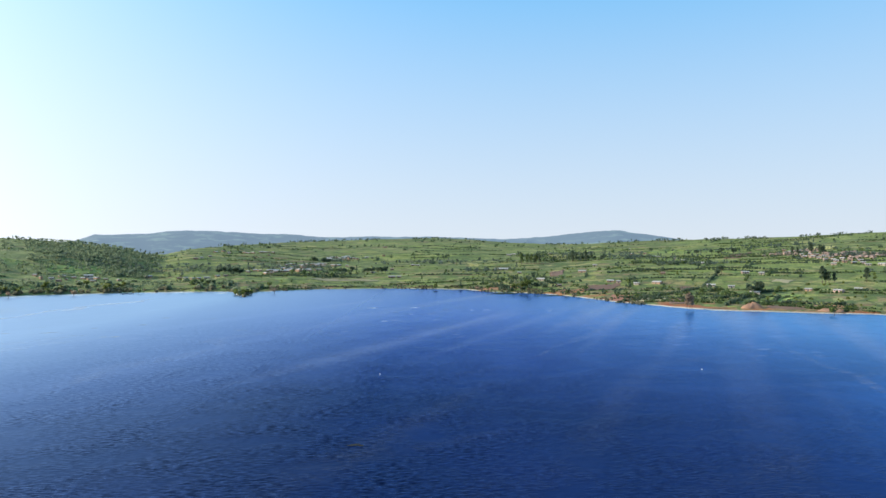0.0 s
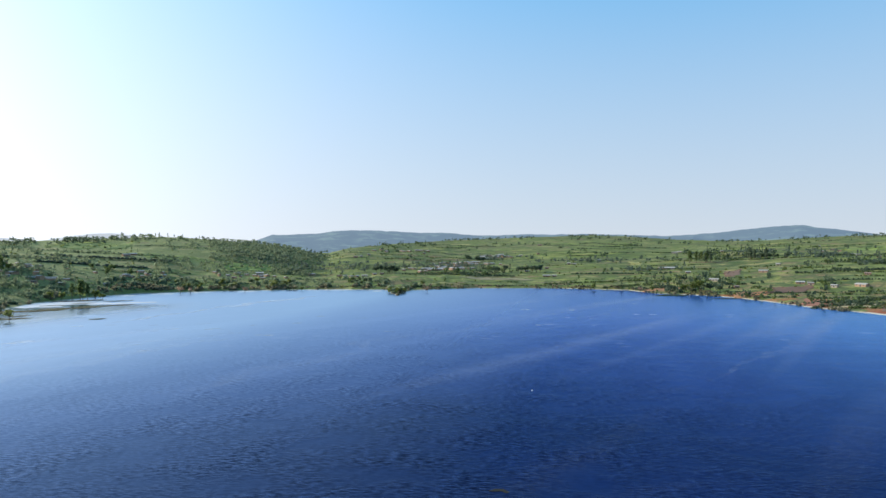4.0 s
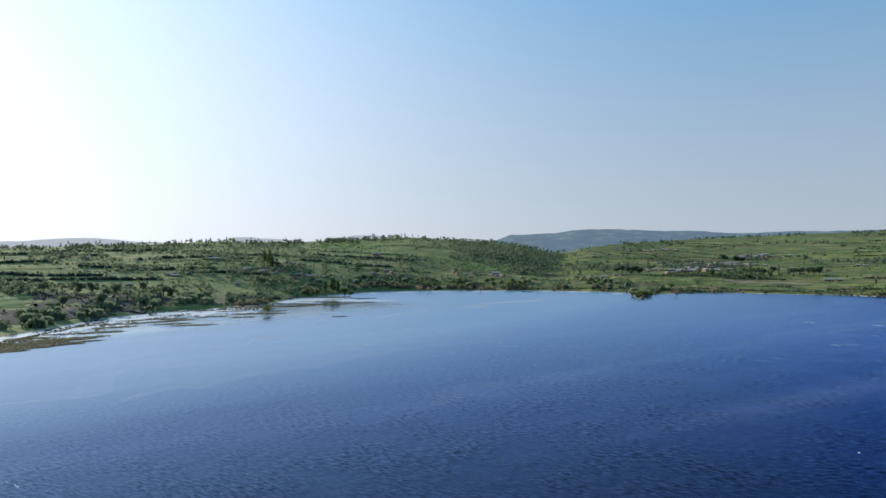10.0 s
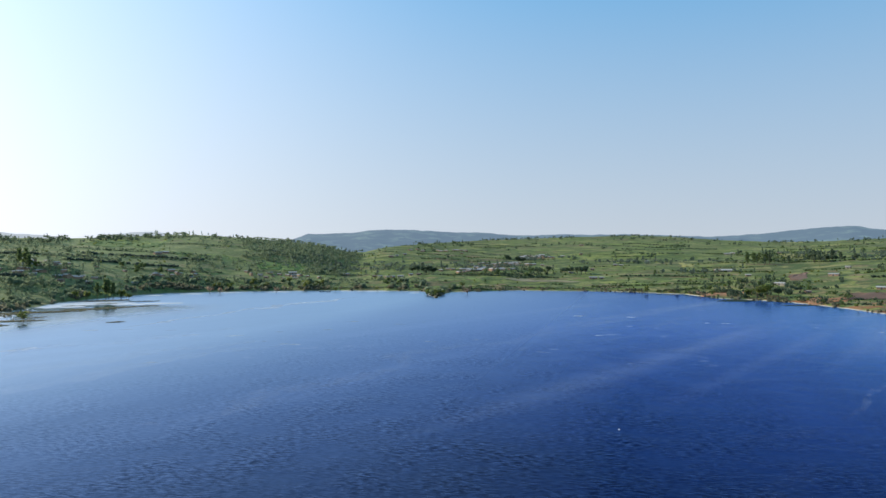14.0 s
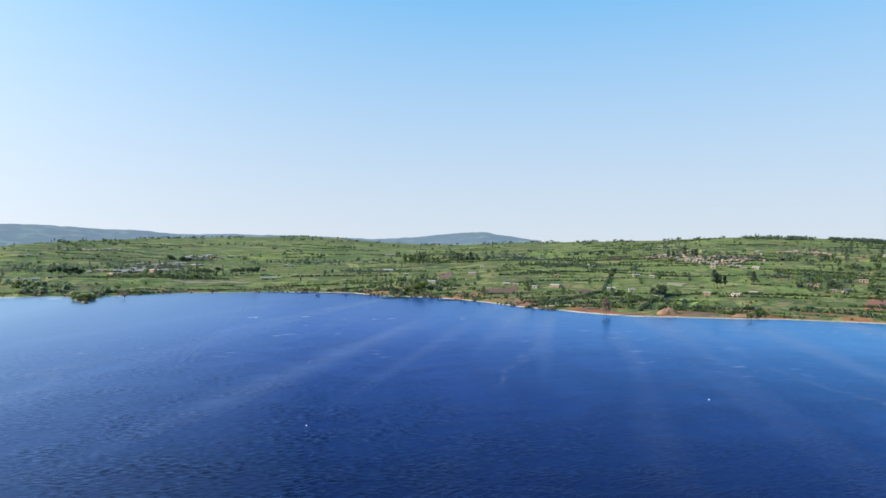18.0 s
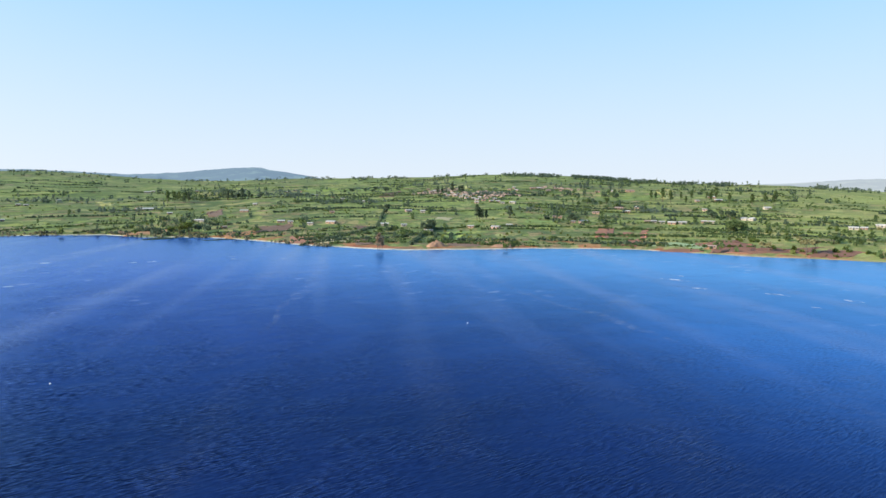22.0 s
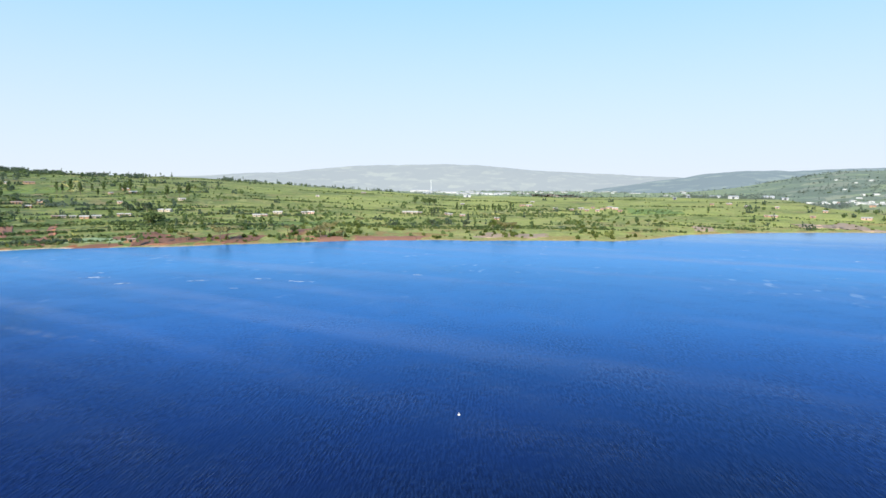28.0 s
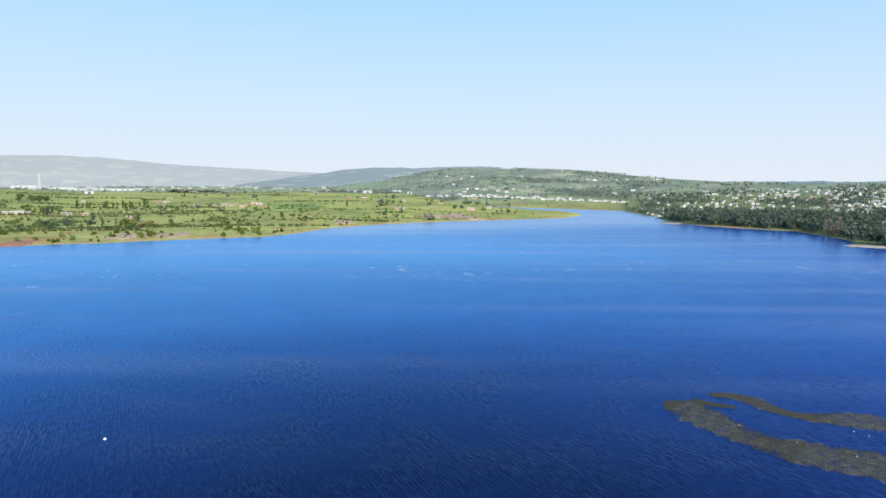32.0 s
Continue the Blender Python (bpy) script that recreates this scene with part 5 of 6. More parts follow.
bank("earth_mound", 31.2, 462, 13, 9, 5.0, M_MOUND, "bare orange earth mound on the shore", "mound", 3)
bank("earth_mound", 37.2, 467, 16, 8, 2.6, M_MOUND, "bare orange earth heap at the water's edge", "mound", 4)
bank("sand_spit", 145.9, 486, 30, 16, 0.7, M_SAND, "pale bare sand spit beside the town trees", "sand spit", 5)
bank("sand_spit", 131.6, 668, 20, 26, 0.5, M_SAND, "pale sandy strip at the mouth of the inlet", "sand spit", 6)
bank("earth_spit", 8.0, 594, 34, 10, 1.0, M_LEAF_DARK, "dark overgrown spit reaching into the lake", "spit", 7, 35)
bank("earth_spit", 12.6, 566, 26, 5, 0.5, M_LEAF_DARK, "low weedy bar just off the shore", "spit", 8, 25)


def pool(az, r, across, deep, seed):
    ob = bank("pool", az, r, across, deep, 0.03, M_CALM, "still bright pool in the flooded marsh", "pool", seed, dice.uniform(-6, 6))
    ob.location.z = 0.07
    return tagged(ob, kind="structure")


for i, (az, r, across, deep) in enumerate(((-47.4, 556, 46, 40), (-45.4, 572, 44, 48), (-43.2, 566, 34, 40), (-40.4, 548, 36, 20), (-41.1, 655, 32, 18), (-37.8, 664, 28, 14), (-34.8, 672, 28, 14), (-30.8, 672, 28, 14), (-51.3, 490, 26, 20), (-63.8, 400, 16, 26), (-55.6, 465, 44, 30),
                                           (-68.4, 365, 14, 22), (-66.3, 385, 24, 18), (-60.6, 432, 30, 22), (-22.6, 668, 40, 12), (-19.0, 640, 14, 10), (-58.4, 448, 26, 20), (-53.3, 480, 24, 18))):
    pool(az, r, across, deep, 300 + i)


def reed_island(az, r, across, deep, seed):
    """A floating mat of reed with tufts of grass on it."""
    ob = bank("reed_island", az, r, across, deep, 0.25, M_REED, "flat olive-brown reed mat in the marshy shallows", "reed mat", seed, dice.uniform(-8, 8))
    ob["group"] = "reed mats in the western shallows"
    g = np.random.default_rng(seed)
    n = int(across * deep * 1.1) + 20
    q, t = np.sqrt(g.random(n)) * 0.92, g.uniform(0, 6.2832, n)
    p = np.stack([across / 2 * q * np.cos(t), deep / 2 * q * np.sin(t), 0.25 + 0.2 * g.random(n)], -1)
    v, f = leaf_cloud(p, 0.32, seed + 1, 0.5)
    tagged(part("grass", mesh_of("grass", v, f, M_REED), ob, "tufts of yellow-green marsh grass"), kind="stuff")


MATS = [(-67.4, 324, 26, 7), (-65.0, 330, 26, 6), (-63.4, 336, 18, 5), (-68.6, 318, 24, 7), (-66.0, 344, 26, 6), (-64.4, 346, 22, 6), (-66.8, 338, 30, 9), (-66.8, 362, 26, 8), (-63.6, 352, 30, 7), (-61.2, 394, 24, 6), (-62.0, 372, 20, 5), (-58.3, 413, 30, 6), (-57.0, 398, 22, 5), (-55.3, 386, 26, 6), (-54.0, 433, 20, 5), (-50.2, 446, 34, 9), (-50.4, 502, 42, 14), (-47.6, 502, 46, 11), (-45.2, 514, 40, 9), (-43.3, 521, 24, 7), (-44.2, 597, 46, 12), (-41.3, 575, 26, 5), (-46.2, 548, 20, 4), (-44.0, 560, 18, 4), (-43.2, 412, 10, 4), (-41.3, 526, 22, 6),
        (-68.5, 330, 30, 9), (-60.0, 428, 20, 5), (-52.5, 470, 22, 5), (-64.2, 372, 24, 6), (-56.4, 420, 22, 5), (-51.4, 424, 18, 5), (-65.5, 350, 30, 8), (-60.4, 410, 24, 6), (-57.6, 430, 26, 6), (-49.0, 462, 22, 4)]
for i, (az, r, across, deep) in enumerate(MATS):
    reed_island(az, r, across, deep, 20 + i)


def weed_raft(points, seed, label):
    """A ragged band of floating weed along bearings, distances and half widths: a sunken bed and many small leaves lying on the water."""
    p = np.array(points, float)
    k = np.linspace(0, 1, 260)
    s = np.linspace(0, 1, len(p))
    az, r, w = (np.interp(k, s, p[:, i]) for i in range(3))
    x, y = spot(az, r)
    tx, ty = np.gradient(x), np.gradient(y)
    long = np.hypot(tx, ty)
    nx, ny = -ty / long, tx / long
    rows = []
    for q in (-1, -0.6, -0.2, 0.2, 0.6, 1):
        ragged = w * 0.72 * (1 + 0.38 * vnoise(x, y, 4.0, seed + (q > 0)) + 0.34 * vnoise(x, y, 1.3, seed + 2 + (q > 0))) * np.minimum(1, np.minimum(k, 1 - k) * 14 + 0.1)
        rows.append(np.stack([x + nx * ragged * q, y + ny * ragged * q, np.full_like(x, 0.035 if abs(q) < 0.95 else -0.02)], -1))
    v = np.stack(rows, 1)
    ob = new("floating_weed", mesh_of("floating_weed", v.reshape(-1, 3), grid_faces(len(x), 6), M_WEED_BED, True))
    g = np.random.default_rng(seed)
    n = int(15000 * min(1.0, w.sum() / 1080))
    i, q = g.integers(0, len(x), n), g.uniform(-0.72, 0.72, n)
    c = np.stack([x[i] + nx[i] * w[i] * q, y[i] + ny[i] * w[i] * q, np.full(n, 0.05)], -1) + g.normal(0, 0.14, (n, 3)) * [1, 1, 0.02]
    keep = vnoise(c[:, 0], c[:, 1], 2.2, seed + 7) > -0.9 + 0.9 * (np.abs(q) > 0.8)
    lv, lf = leaf_cloud(c[keep], 0.10, seed + 5)
    lv[:, 2] = 0.05 + (lv[:, 2] - 0.05) * 0.16
    tagged(part("leafy_top", mesh_of("leafy_top", lv, lf, M_WEED), ob), kind="stuff")
    return tagged(ob, label, "water weed", "weed rafts")


weed_raft([(132.2, 119.6, 1.8), (133.3, 118.3, 5.3), (135.1, 114.6, 6.4), (137.4, 109.6, 5.0), (139.7, 106.6, 4.4), (141.4, 105.4, 5.4), (143.0, 105.0, 6.6), (146.2, 105.2, 7.0), (148.7, 106.4, 7.5), (153, 109, 6), (158, 113, 3)], 41, "olive-brown raft of floating water weed")
weed_raft([(135.8, 126.8, 1.1), (137.2, 128.2, 2.4), (139.0, 127.0, 2.8), (140.3, 123.7, 2.6), (142.0, 122.2, 2.0), (143.6, 122.4, 2.9), (145.5, 124.1, 5.0), (148.4, 126.7, 5.6), (153, 128, 4), (157, 127, 2)], 42, "narrow olive raft of floating water weed")
weed_raft([(0.3, 74.2, 0.2), (0.9, 74.7, 0.35), (1.4, 75.0, 0.5), (1.9, 74.8, 0.3), (2.4, 74.2, 0.15)], 44, "small brown clump of drifting weed")
weed_raft([(134.3, 122.3, 1.5), (136.0, 121.3, 1.4), (137.7, 121.3, 0.8)], 43, "thin curl of floating water weed")
# white specks lying on the weed, built from the same float shape
for az, r in ((139.6, 122.6), (138.2, 112.5), (142.6, 108.8), (144.6, 122.0), (146.4, 119.0), (147.4, 118.2), (146.8, 108.0)):
    float_buoy(az, r, 0.09)


def mast(az, r, tall, wide, material, label, name="mast"):
    """A lattice mast: four legs, rings of braces."""
    x, y, z = ground_z(az, r)
    root = new(name)
    root.location = (x, y, z)
    for sx in (-1, 1):
        for sy in (-1, 1):
            bm = bmesh.new()
            stem(bm, (sx * wide, sy * wide, -1), (sx * wide * 0.25, sy * wide * 0.25, tall), 0.12 * wide, 0.08 * wide, 5)
            part("leg", done("leg", bm, material), root)
    for i in range(1, 8):
        w = wide * (1 - 0.75 * i / 8)
        bm = bmesh.new()
        for (ax, ay), (bx, by) in zip(((-1, -1), (1, -1), (1, 1), (-1, 1)), ((1, -1), (1, 1), (-1, 1), (-1, -1))):
            stem(bm, (ax * w, ay * w, tall * i / 8), (bx * w, by * w, tall * i / 8), 0.06 * wide, 0.06 * wide, 4)
        part("brace", done("brace", bm, material), root)
    return tagged(root, label, "mast")


mast(79.8, 2630, 50, 2.6, M_FLOAT, "tall white lattice mast over the industrial sheds")
mast(144.8, 1250, 22, 1.3, M_STEEL, "grey lattice mast rising behind the town")
mast(142.9, 956, 15, 1.2, M_MOUND, "red lattice tower standing among town houses")
mast(117.5, 1278, 14, 1.0, M_STEEL, "pale lattice tower beside the lake road")

for i in range(9):
    bm = bmesh.new()
    stem(bm, (0, 0, -1.5), (dice.uniform(-0.1, 0.1), dice.uniform(-0.1, 0.1), dice.uniform(1.0, 1.7)), 0.09, 0.07, 6)
    x, y = spot(19.5 + 0.3 * i + dice.uniform(-0.08, 0.08), 480 - 0.8 * i)
    post = new("post", done("post", bm, M_BARK))
    post.location = (x, y, 0)
    tagged(post, "short weathered wooden post in the shallows", "post", "row of posts in the shallows")

# what nobody could count: hedges, far trees, the wood below the town


def stuff_trees(name, places, looks, label, category, seed):
    """Many small trees joined into one mesh; places: rows of x, y, z, height."""
    g = np.random.default_rng(seed)
    kinds = []
    for look_name, n, size in looks:
        s = crown_spots(look_name, n, seed + n)
        v, f = leaf_cloud(s, size, seed + n + 1)
        v = v * [1, 1, 1.0 if look_name == 'gum' else 1.25] - [0, 0, {'broad': 0.42, 'spread': 0.5}.get(look_name, 0.0)]
        kinds.append((v, f))
    vs, fs, at = [], [], 0
    turn = g.uniform(0, 6.2832, len(places))
    for (x, y, z, tall), t, k in zip(places, turn, g.integers(0, len(kinds), len(places))):
        v, f = kinds[k]
        c, s = math.cos(t) * tall, math.sin(t) * tall
        vs.append(np.stack([v[:, 0] * c - v[:, 1] * s + x, v[:, 0] * s + v[:, 1] * c + y, v[:, 2] * tall + z - 0.1], -1))
        fs.append(f + at)
        at += len(v)
    return np.concatenate(vs), np.concatenate(fs)


def scatter(n, az0, az1, r0, r1, seed, keep, low, high):
    """Up to n places over the land where keep(x, y, az, r) says so."""
    g = np.random.default_rng(seed)
    az, r = g.uniform(az0, az1, n), np.exp(g.uniform(np.log(r0), np.log(r1), n))
    x, y = spot(az, r)
    z = height(x, y)
    ok = (z > 0.6) & (g.random(n) < keep(x, y, az, r))
    return np.stack([x, y, z, g.uniform(low, high, n)], -1)[ok]


def stuff(name, data, material, label, category):
    return tagged(new(name, mesh_of(name, *data, material)), label, category, kind="stuff")


def woods(x, y, az, r):
    a = np.clip(vnoise(x, y, 120, 21) * 1.6 + vnoise(x, y, 45, 22) * 0.9 - 0.25, 0, 1)
    side = np.interp(az, [-75, -40, -24, -18, 5, 10, 45, 60, 75, 100, 112, 125], [0.8, 0.9, 0.9, 0.7, 0.75, 0.9, 0.75, 0.4, 0.2, 0.15, 0.3, 0.5])
    return a * side


GUM, ROUND, FLAT = ("gum", 34, 0.075), ("broad", 34, 0.1), ("spread", 30, 0.1)
stuff("trees", stuff_trees("trees", scatter(8700, -20, 118, 520, 2300, 61, woods, 3.0, 8.5), (GUM, ROUND, FLAT), "", "", 71), M_LEAF, "scattered green trees over the terraced hills", "trees")
stuff("trees", stuff_trees("trees", scatter(9400, -20, 118, 560, 2300, 62, woods, 3.5, 10.0), (GUM, ROUND, ROUND), "", "", 72), M_LEAF_DARK, "scattered dark trees over the terraced hills", "trees")
stuff("trees", stuff_trees("trees", scatter(7600, -75, -20, 520, 2300, 58, woods, 3.0, 9.0), (GUM, ROUND, FLAT, ROUND), "", "", 59), M_LEAF_WEST, "scattered pale green trees over the western slopes", "trees")


def sky_line(n, az0, az1, seed):
    g = np.random.default_rng(seed)
    az = g.uniform(az0, az1, n)
    az = az[g.random(n) < np.clip(0.12 + 2.0 * vnoise(az * 18, az * 0, 25, 31), 0, 1)]
    r = ridge_far(az) * g.uniform(0.94, 1.005, len(az))
    x, y = spot(az, r)
    return np.stack([x, y, height(x, y), g.uniform(2.5, 7.5, len(az))], -1)


stuff("trees", stuff_trees("trees", sky_line(2400, -70, 66, 63), (ROUND, ROUND, FLAT, GUM), "", "", 73), M_LEAF_DARK, "dark trees along the crest of the hills", "trees")
stuff("trees", stuff_trees("trees", sky_line(1100, 36, 63, 55), (ROUND, ROUND, FLAT), "", "", 56), M_LEAF_COOL, "dense dark tree belt on the northern crest", "trees")
stuff("trees", stuff_trees("trees", scatter(5200, -34, -24, 800, 1150, 64, lambda x, y, az, r: 0.34 * np.clip(1.3 - ((az + 29) / 5) ** 2 - ((r - 1000) / 170) ** 2 + 0.6 * vnoise(x, y, 50, 27), 0, 1), 3.5, 7), (ROUND, FLAT), "", "", 74), M_LEAF_WEST, "pale scrub wood covering the hillside", "wood")


def town_wood(x, y, az, r):
    edge = np.clip((r - shore_inlet(az)) / 6, 0, 1)
    cover = np.interp(r, [560, 900, 1150, 1800], [1.0, 0.95, 0.5, 0.2])
    return edge * np.where(az > 142.6, 0.5, 1.0) * cover


def upper_wood(x, y, az, r):
    return np.interp(r, [700, 850, 1050, 1300, 1700], [1.0, 0.8, 0.45, 0.25, 0.18]) * np.clip(0.45 + 2.2 * (vnoise(x, y, 120, 36) + 0.4 * vnoise(x, y, 40, 37)), 0.1, 1.4)


stuff("wood", stuff_trees("wood", scatter(2300, 127, 152, 480, 740, 65, town_wood, 5, 11), (GUM, ROUND, ROUND, FLAT), "", "", 75), M_LEAF_COOL, "dense dark green trees between lake and town", "wood")
stuff("wood", stuff_trees("wood", scatter(700, 127, 152, 480, 760, 66, town_wood, 5, 12), (GUM, ROUND), "", "", 76), M_LEAF_MIST, "mixed dull green trees between lake and town", "wood")
stuff("wood", stuff_trees("wood", scatter(10000, 127, 152, 690, 1700, 64, upper_wood, 3.0, 7.5), (GUM, ROUND, FLAT), "", "", 78), M_LEAF_MIST, "low dark trees between the town houses", "wood")


def stuff_houses(places, seed):
    """Small far houses joined: boxes with a pitched roof; rows of x, y, z and length. Walls and roofs apart."""
    g = np.random.default_rng(seed)
    wall, roof = [], []
    for x, y, z, long in places:
        a, b, h, p = long / 2, long * 0.32, 1.7 + 1.4 * (g.random() < 0.12), long * 0.1
        t = g.uniform(0, 3.14)
        m = np.array([[math.cos(t), -math.sin(t), 0], [math.sin(t), math.cos(t), 0], [0, 0, 1]])
        w = np.array([[-a, -b, -1.5], [a, -b, -1.5], [a, b, -1.5], [-a, b, -1.5], [-a, -b, h], [a, -b, h], [a, b, h], [-a, b, h]])
        e = 0.3
        q = np.array([[-a - e, -b - e, h - 0.05], [a + e, -b - e, h - 0.05], [a + e, 0, h + p], [-a - e, 0, h + p], [-a - e, b + e, h - 0.05], [a + e, b + e, h - 0.05]])
        wall.append(w @ m.T + [x, y, z])
        roof.append(q @ m.T + [x, y, z])
    wf = np.array([[0, 1, 5, 4], [1, 2, 6, 5], [2, 3, 7, 6], [3, 0, 4, 7], [4, 5, 6, 7]])
    rf = np.array([[0, 1, 2, 3], [3, 2, 5, 4]])
    n = len(wall)
    return ((np.concatenate(wall), np.concatenate([wf + 8 * i for i in range(n)])), (np.concatenate(roof), np.concatenate([rf + 6 * i for i in range(n)])))


def far_houses(places, seed, label, wall=M_WHITE, roof=M_TIN):
    walls, roofs = stuff_houses(places, seed)
    ob = tagged(new("town_houses", mesh_of("town_houses", *walls, wall)), label, "houses", kind="stuff")
    tagged(part("roofs", mesh_of("roofs", *roofs, roof), ob), kind="stuff")


def town(x, y, az, r):
    return np.interp(az, [128, 134, 142, 143, 152], [0.05, 0.3, 0.4, 1.0, 1.0]) * np.interp(r, [560, 760, 900, 1250, 1400], [0.1, 0.3, 1.0, 1.0, 0.1])


far_houses(scatter(1100, 129, 151, 600, 1400, 96, town, 3.5, 6.5), 97, "crowded small white houses with tin roofs among trees", M_GREY)
far_houses(scatter(420, 78, 112, 1700, 2900, 98, lambda x, y, az, r: np.clip(0.25 + vnoise(x, y, 240, 33), 0, 1), 8, 20), 99, "pale buildings of the town on the far plain", M_GREY)
far_houses(scatter(80, 112, 131, 1150, 2300, 100, lambda x, y, az, r: np.clip(0.3 + vnoise(x, y, 200, 34), 0, 1), 7, 13), 101, "scattered pale houses on the hill behind the inlet", M_GREY)
stuff("trees", stuff_trees("trees", scatter(13000, 62, 131, 1250, 3300, 67, lambda x, y, az, r: 0.03 + np.clip(2.4 * (vnoise(x, y, 170, 23) + 0.5 * vnoise(x, y, 55, 29)) - 0.55, 0, 1), 3.0, 8), (GUM, ROUND), "", "", 77), M_LEAF_HAZE, "grey-green trees over the far plain and hill", "trees")

stuff("trees", stuff_trees("trees", scatter(9000, 101, 131, 1150, 2700, 69, lambda x, y, az, r: np.clip(2.6 * (vnoise(x, y, 150, 24) + 0.5 * vnoise(x, y, 45, 26)) - 0.6, 0, 1), 3.0, 8), (GUM, ROUND, FLAT), "", "", 79), M_LEAF_HAZE, "grey-green woods patched over the hill behind the inlet", "trees")


def cluster(az0, r0, across, deep, n, seed, low, high):
    g = np.random.default_rng(seed)
    r = r0 + g.normal(0, deep, n)
    az = az0 + np.degrees(g.normal(0, across, n) / r0)
    x, y = spot(az, r)
    return np.stack([x, y, height(x, y), g.uniform(low, high, n)], -1)


road = [(*spot(a, r), float(height(*spot(a, r))), long) for a, r, long in zip(np.linspace(110.5, 128, 90) + np.random.default_rng(103).normal(0, 0.12, 90), np.linspace(1385, 1085, 90) + np.random.default_rng(104).normal(0, 14, 90), np.random.default_rng(105).uniform(4, 9, 90))]
far_houses(road, 106, "row of small pale buildings along the lake road", M_GREY)
village = np.concatenate([cluster(31.6, 985, 16, 12, 60, 110, 3.5, 6), cluster(34.6, 925, 20, 10, 60, 111, 3.5, 6), cluster(37.0, 890, 14, 9, 34, 112, 3.5, 6), cluster(42, 1010, 16, 8, 14, 113, 4, 7)])
far_houses(village, 114, "crowded reddish mud houses of the hill village", M_BRICK, M_TIN_RUST)
far_houses(np.concatenate([cluster(-13.5, 870, 26, 16, 42, 115, 4, 8), cluster(-10.5, 960, 22, 14, 26, 116, 4, 8), cluster(-7.6, 1130, 26, 14, 16, 117, 5, 8), cluster(-17, 1150, 30, 20, 14, 118, 5, 8)]), 119, "crowded small houses with grey tin roofs among trees", M_MUD, M_TIN)
stuff("trees", stuff_trees("trees", np.concatenate([cluster(a, r, w, d, n, 120 + i, 4, 9) for i, (a, r, w, d, n) in enumerate(((33, 985, 26, 16, 40), (36, 910, 26, 12, 36), (-13, 905, 34, 22, 60), (-8, 1100, 34, 22, 44), (-19, 900, 40, 30, 50), (20, 1000, 60, 30, 60), (14, 1120, 60, 40, 60),
    (44, 1040, 30, 14, 30), (1, 1010, 50, 26, 50), (6, 830, 26, 14, 26), (24, 840, 24, 12, 26), (40, 720, 12, 10, 10), (50, 760, 20, 14, 16), (-26, 900, 40, 30, 60), (28, 1160, 60, 30, 50)))]), (GUM, ROUND, FLAT), "", "", 140), M_LEAF_MIST, "dull green clumps of trees round the villages", "trees")


def hedge_lines(n, az0, az1, seed):
    g = np.random.default_rng(seed)
    out = []
    for _ in range(n):
        az, r = g.uniform(az0, az1), np.exp(g.uniform(np.log(470), np.log(1500)))
        r = max(r, 570) if az > 50 else r
        along = g.random() < 0.72
        long = g.uniform(25, 140) if along else g.uniform(15, 60)
        m = int(long / 1.5)
        s = np.linspace(0, long, m)
        a = az + (np.degrees(s / r) if along else 0 * s) + g.normal(0, 0.03, m)
        q = r + (0.12 * s * g.normal() if along else s) + g.normal(0, 0.5, m)
        x, y = spot(a, q)
        z = height(x, y)
        out.append(np.stack([x, y, z, g.uniform(0.7, 1.7, m) * g.uniform(0.7, 1.3)], -1)[(z > 1.0) & (g.random(m) < 0.8)])
    return np.concatenate(out)


BUSH = (("bush", 7, 0.5), ("bush", 9, 0.45))
stuff("hedge", stuff_trees("hedge", hedge_lines(130, -20, 62, 81), BUSH, "", "", 82), M_LEAF_DARK, "dark green hedges and bushes along the field edges", "hedge")
stuff("hedge", stuff_trees("hedge", hedge_lines(300, -20, 112, 83), BUSH, "", "", 84), M_LEAF, "green hedges and bushes along the field edges", "hedge")
stuff("hedge", stuff_trees("hedge", hedge_lines(150, -74, -20, 79), BUSH, "", "", 80), M_LEAF_WEST, "pale green hedges along the western fields", "hedge")
stuff("scrub", stuff_trees("scrub", scatter(7000, -75, 122, 440, 1100, 68, lambda x, y, az, r: np.clip(0.25 + vnoise(x, y, 40, 25), 0, 0.8) * np.where((az > 52) & (r < 640), 0.12, 1.0), 0.6, 1.7), BUSH, "", "", 85), M_LEAF_PALE, "yellow-green scrub scattered over grass and fields", "scrub")


def along_shore(n, az0, az1, out0, out1, seed, low, high):
    g = np.random.default_rng(seed)
    az = g.uniform(az0, az1, n)
    az = az[g.random(n) < np.clip(0.5 + 1.2 * vnoise(az * 20, az * 0, 12, 41), 0, 1)]
    r = np.where(az < 4, shore_west(az), shore_mid(az)) + g.uniform(out0, out1, len(az))
    x, y = spot(az, r)
    z = np.maximum(height(x, y), -0.4)
    return np.stack([x, y, z, g.uniform(low, high, len(az))], -1)


def marsh_tufts(n, seed):
    """Low tufts of sedge in lines along the shore, between the sheets of still water."""
    g = np.random.default_rng(seed)
    az, t = g.uniform(-72, -49, n), g.uniform(-66, 4, n)
    shore = shore_west(az)
    x, y = spot(az, shore + t)
    ok = vnoise(az * shore / 57.3 / 3.5, t * 1.2, 7, 47) + 0.6 * vnoise(az * shore / 57.3, t * 2.0, 6, 48) > 0.18 + 0.25 * np.clip(-t / 66 - 0.6, 0, 1) * 4
    return np.stack([x, y, np.full(n, 0.0), g.uniform(0.3, 0.75, n)], -1)[ok]


stuff("reeds", stuff_trees("reeds", marsh_tufts(6500, 200), BUSH, "", "", 201), M_REED, "olive-brown sedge tufts in the flooded marsh", "reeds")
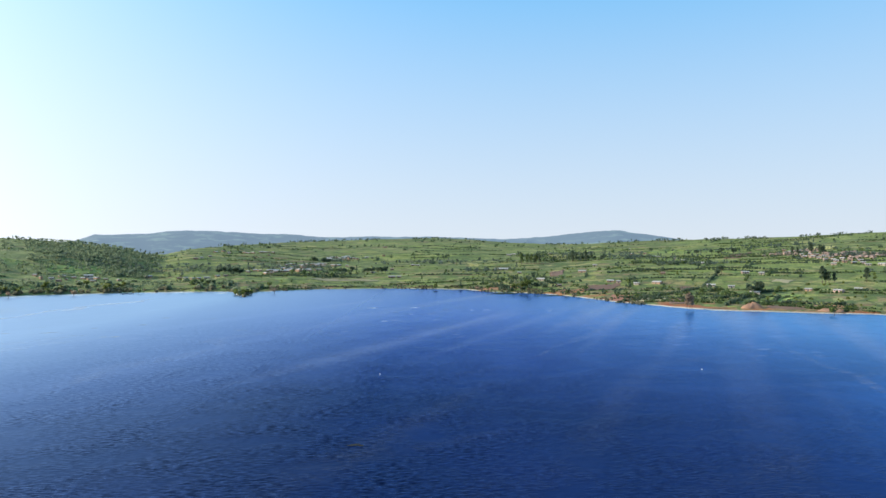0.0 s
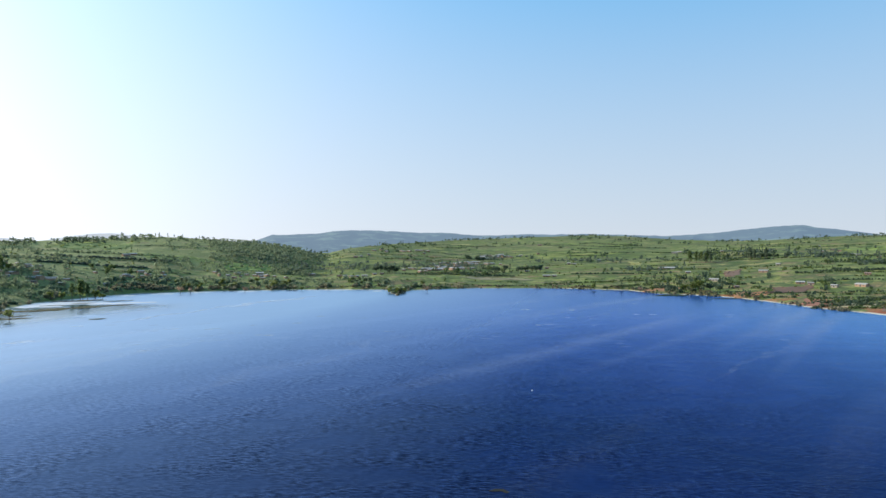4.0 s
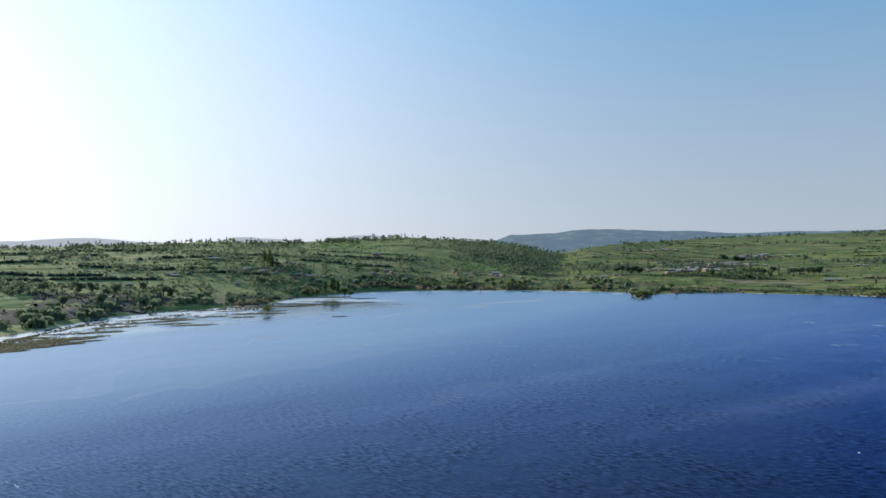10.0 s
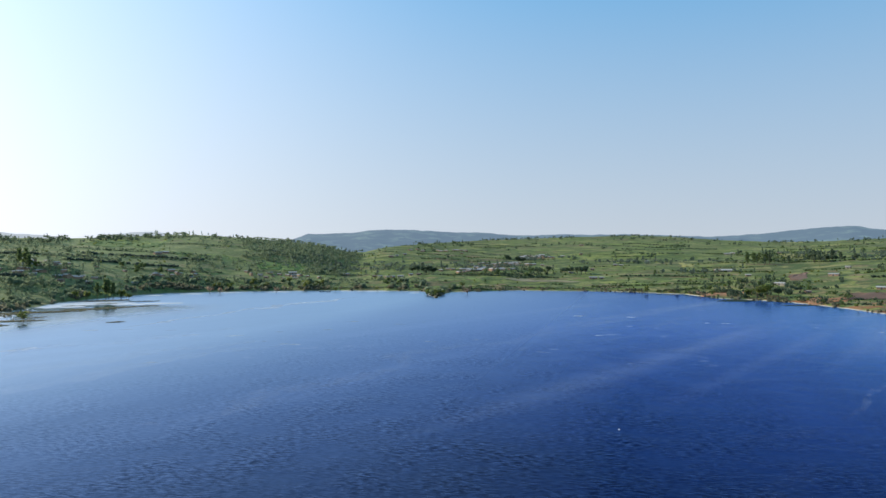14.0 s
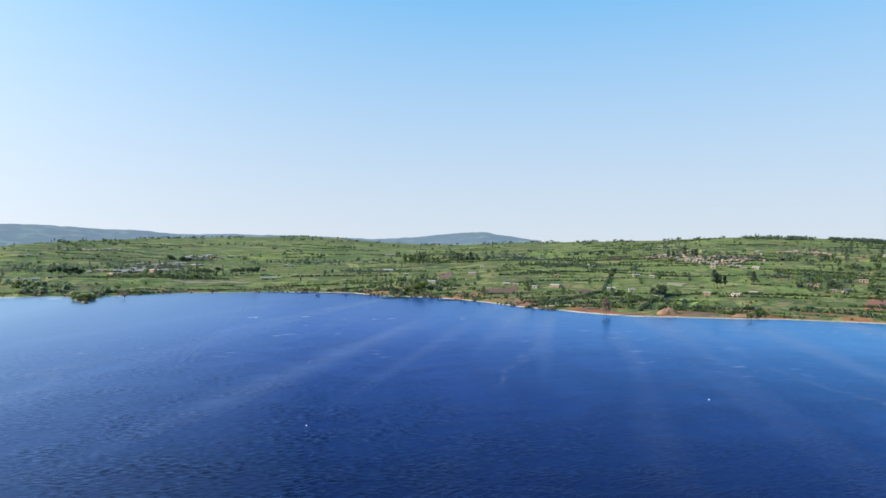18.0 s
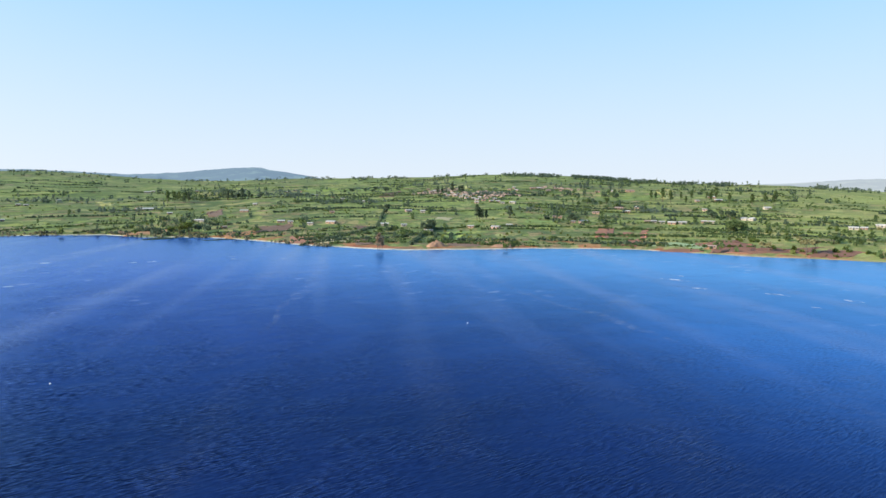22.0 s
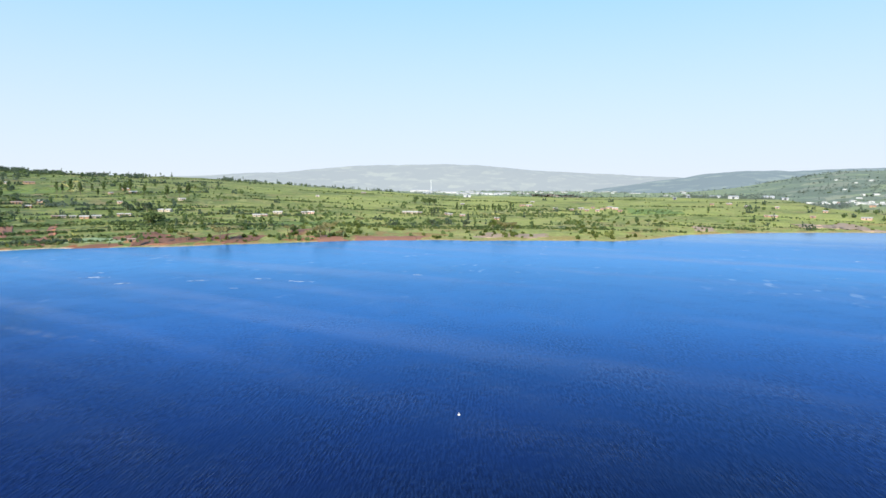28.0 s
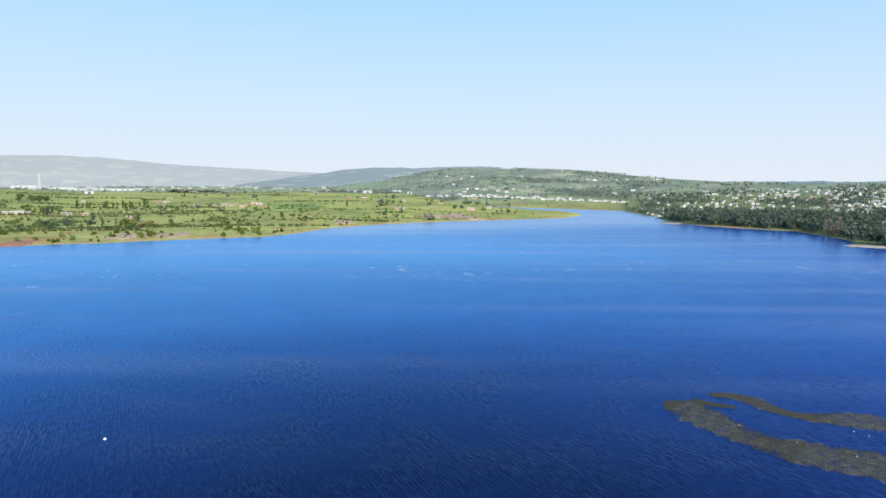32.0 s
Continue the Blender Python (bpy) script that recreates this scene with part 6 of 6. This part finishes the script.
stuff("reeds", stuff_trees("reeds", along_shore(800, -52, -14, 1, 18, 86, 1.2, 3.2), BUSH, "", "", 87), M_REED, "yellowish reeds and bushes along the flooded shore", "reeds")
stuff("reeds", stuff_trees("reeds", along_shore(420, -14, 22, -3, 10, 88, 0.8, 2.0), BUSH, "", "", 89), M_REED, "yellowish reeds along the muddy shore", "reeds")
stuff("scrub", stuff_trees("scrub", along_shore(1100, -70, -15, 8, 60, 90, 2.0, 5.5), (ROUND, ("bush", 24, 0.3)), "", "", 91), M_LEAF_WEST, "tangled green bushes behind the western shore", "scrub")


def marked_hedge(points, n, seed):
    g = np.random.default_rng(seed)
    p = np.array(points, float)
    k = g.random(n) * (len(p) - 1)
    az, r = np.interp(k, range(len(p)), p[:, 0]), np.interp(k, range(len(p)), p[:, 1])
    x, y = spot(az, r + g.normal(0, 0.6, n))
    return np.stack([x, y, height(x, y), g.uniform(1.0, 2.6, n)], -1)


stuff("hedge", stuff_trees("hedge", marked_hedge(((18.9, 488), (22.3, 531), (24.6, 568), (26.0, 596), (26.6, 690)), 150, 92), BUSH, "", "", 93), M_LEAF_DARK, "dark hedge running uphill from the shore", "hedge")
stuff("hedge", stuff_trees("hedge", marked_hedge(((29.0, 468), (29.6, 500), (30.4, 552), (31.9, 575)), 80, 94), BUSH, "", "", 95), M_LEAF_DARK, "dark hedge beside the orange mound", "hedge")
stuff("scrub", stuff_trees("scrub", scatter(2600, 52, 100, 466, 900, 150, lambda x, y, az, r: np.clip(0.15 + 1.2 * vnoise(x, y, 45, 42), 0, 1), 0.7, 2.6), BUSH, "", "", 151), M_LEAF, "green bushes dotted over the low eastern land", "scrub")
stuff("scrub", stuff_trees("scrub", scatter(1000, 56, 100, 466, 640, 152, lambda x, y, az, r: np.clip(0.2 + vnoise(x, y, 30, 43), 0, 1), 0.8, 3.0), BUSH, "", "", 153), M_LEAF_PALE, "yellow-green dry bushes near the eastern shore", "scrub")
far_houses(np.concatenate([cluster(a, r, w, d, n, 160 + i, 4, 8) for i, (a, r, w, d, n) in enumerate(((-48.7, 738, 14, 8, 12), (-50.5, 685, 20, 8, 9), (-57.9, 650, 12, 6, 5), (-46.2, 680, 16, 8, 8), (-39.5, 752, 24, 9, 16), (-30.5, 780, 26, 9, 12), (-64.5, 745, 20, 12, 5)))]), 168, "small scattered houses with grey tin roofs on the western slope", M_MUD, M_TIN)
stuff("trees", stuff_trees("trees", scatter(5200, -76, -24, 540, 1050, 170, lambda x, y, az, r: 0.75 * np.clip(0.1 + 1.3 * vnoise(x, y, 70, 45), 0, 1), 2.5, 7.5), (GUM, ROUND, FLAT), "", "", 171), M_LEAF_WEST, "dull green trees and orchards on the western slope", "trees")
stuff("hedge", stuff_trees("hedge", np.concatenate([marked_hedge(((a, r), (a + w, r + d)), int(w * 16), 180 + i) for i, (a, r, w, d) in enumerate(((-75, 600, 9, 8), (-73, 650, 11, -10), (-74, 705, 8, 12), (-66, 620, 8, 6), (-64, 690, 10, -8), (-60, 760, 9, 8), (-70, 790, 8, 6), (-56, 660, 7, 10), (-55, 820, 10, 6), (-47, 790, 8, 8), (-46, 860, 9, -8), (-66, 850, 9, 10)))]), BUSH, "", "", 199), M_LEAF_MIST, "low dull hedges between the western fields", "hedge")
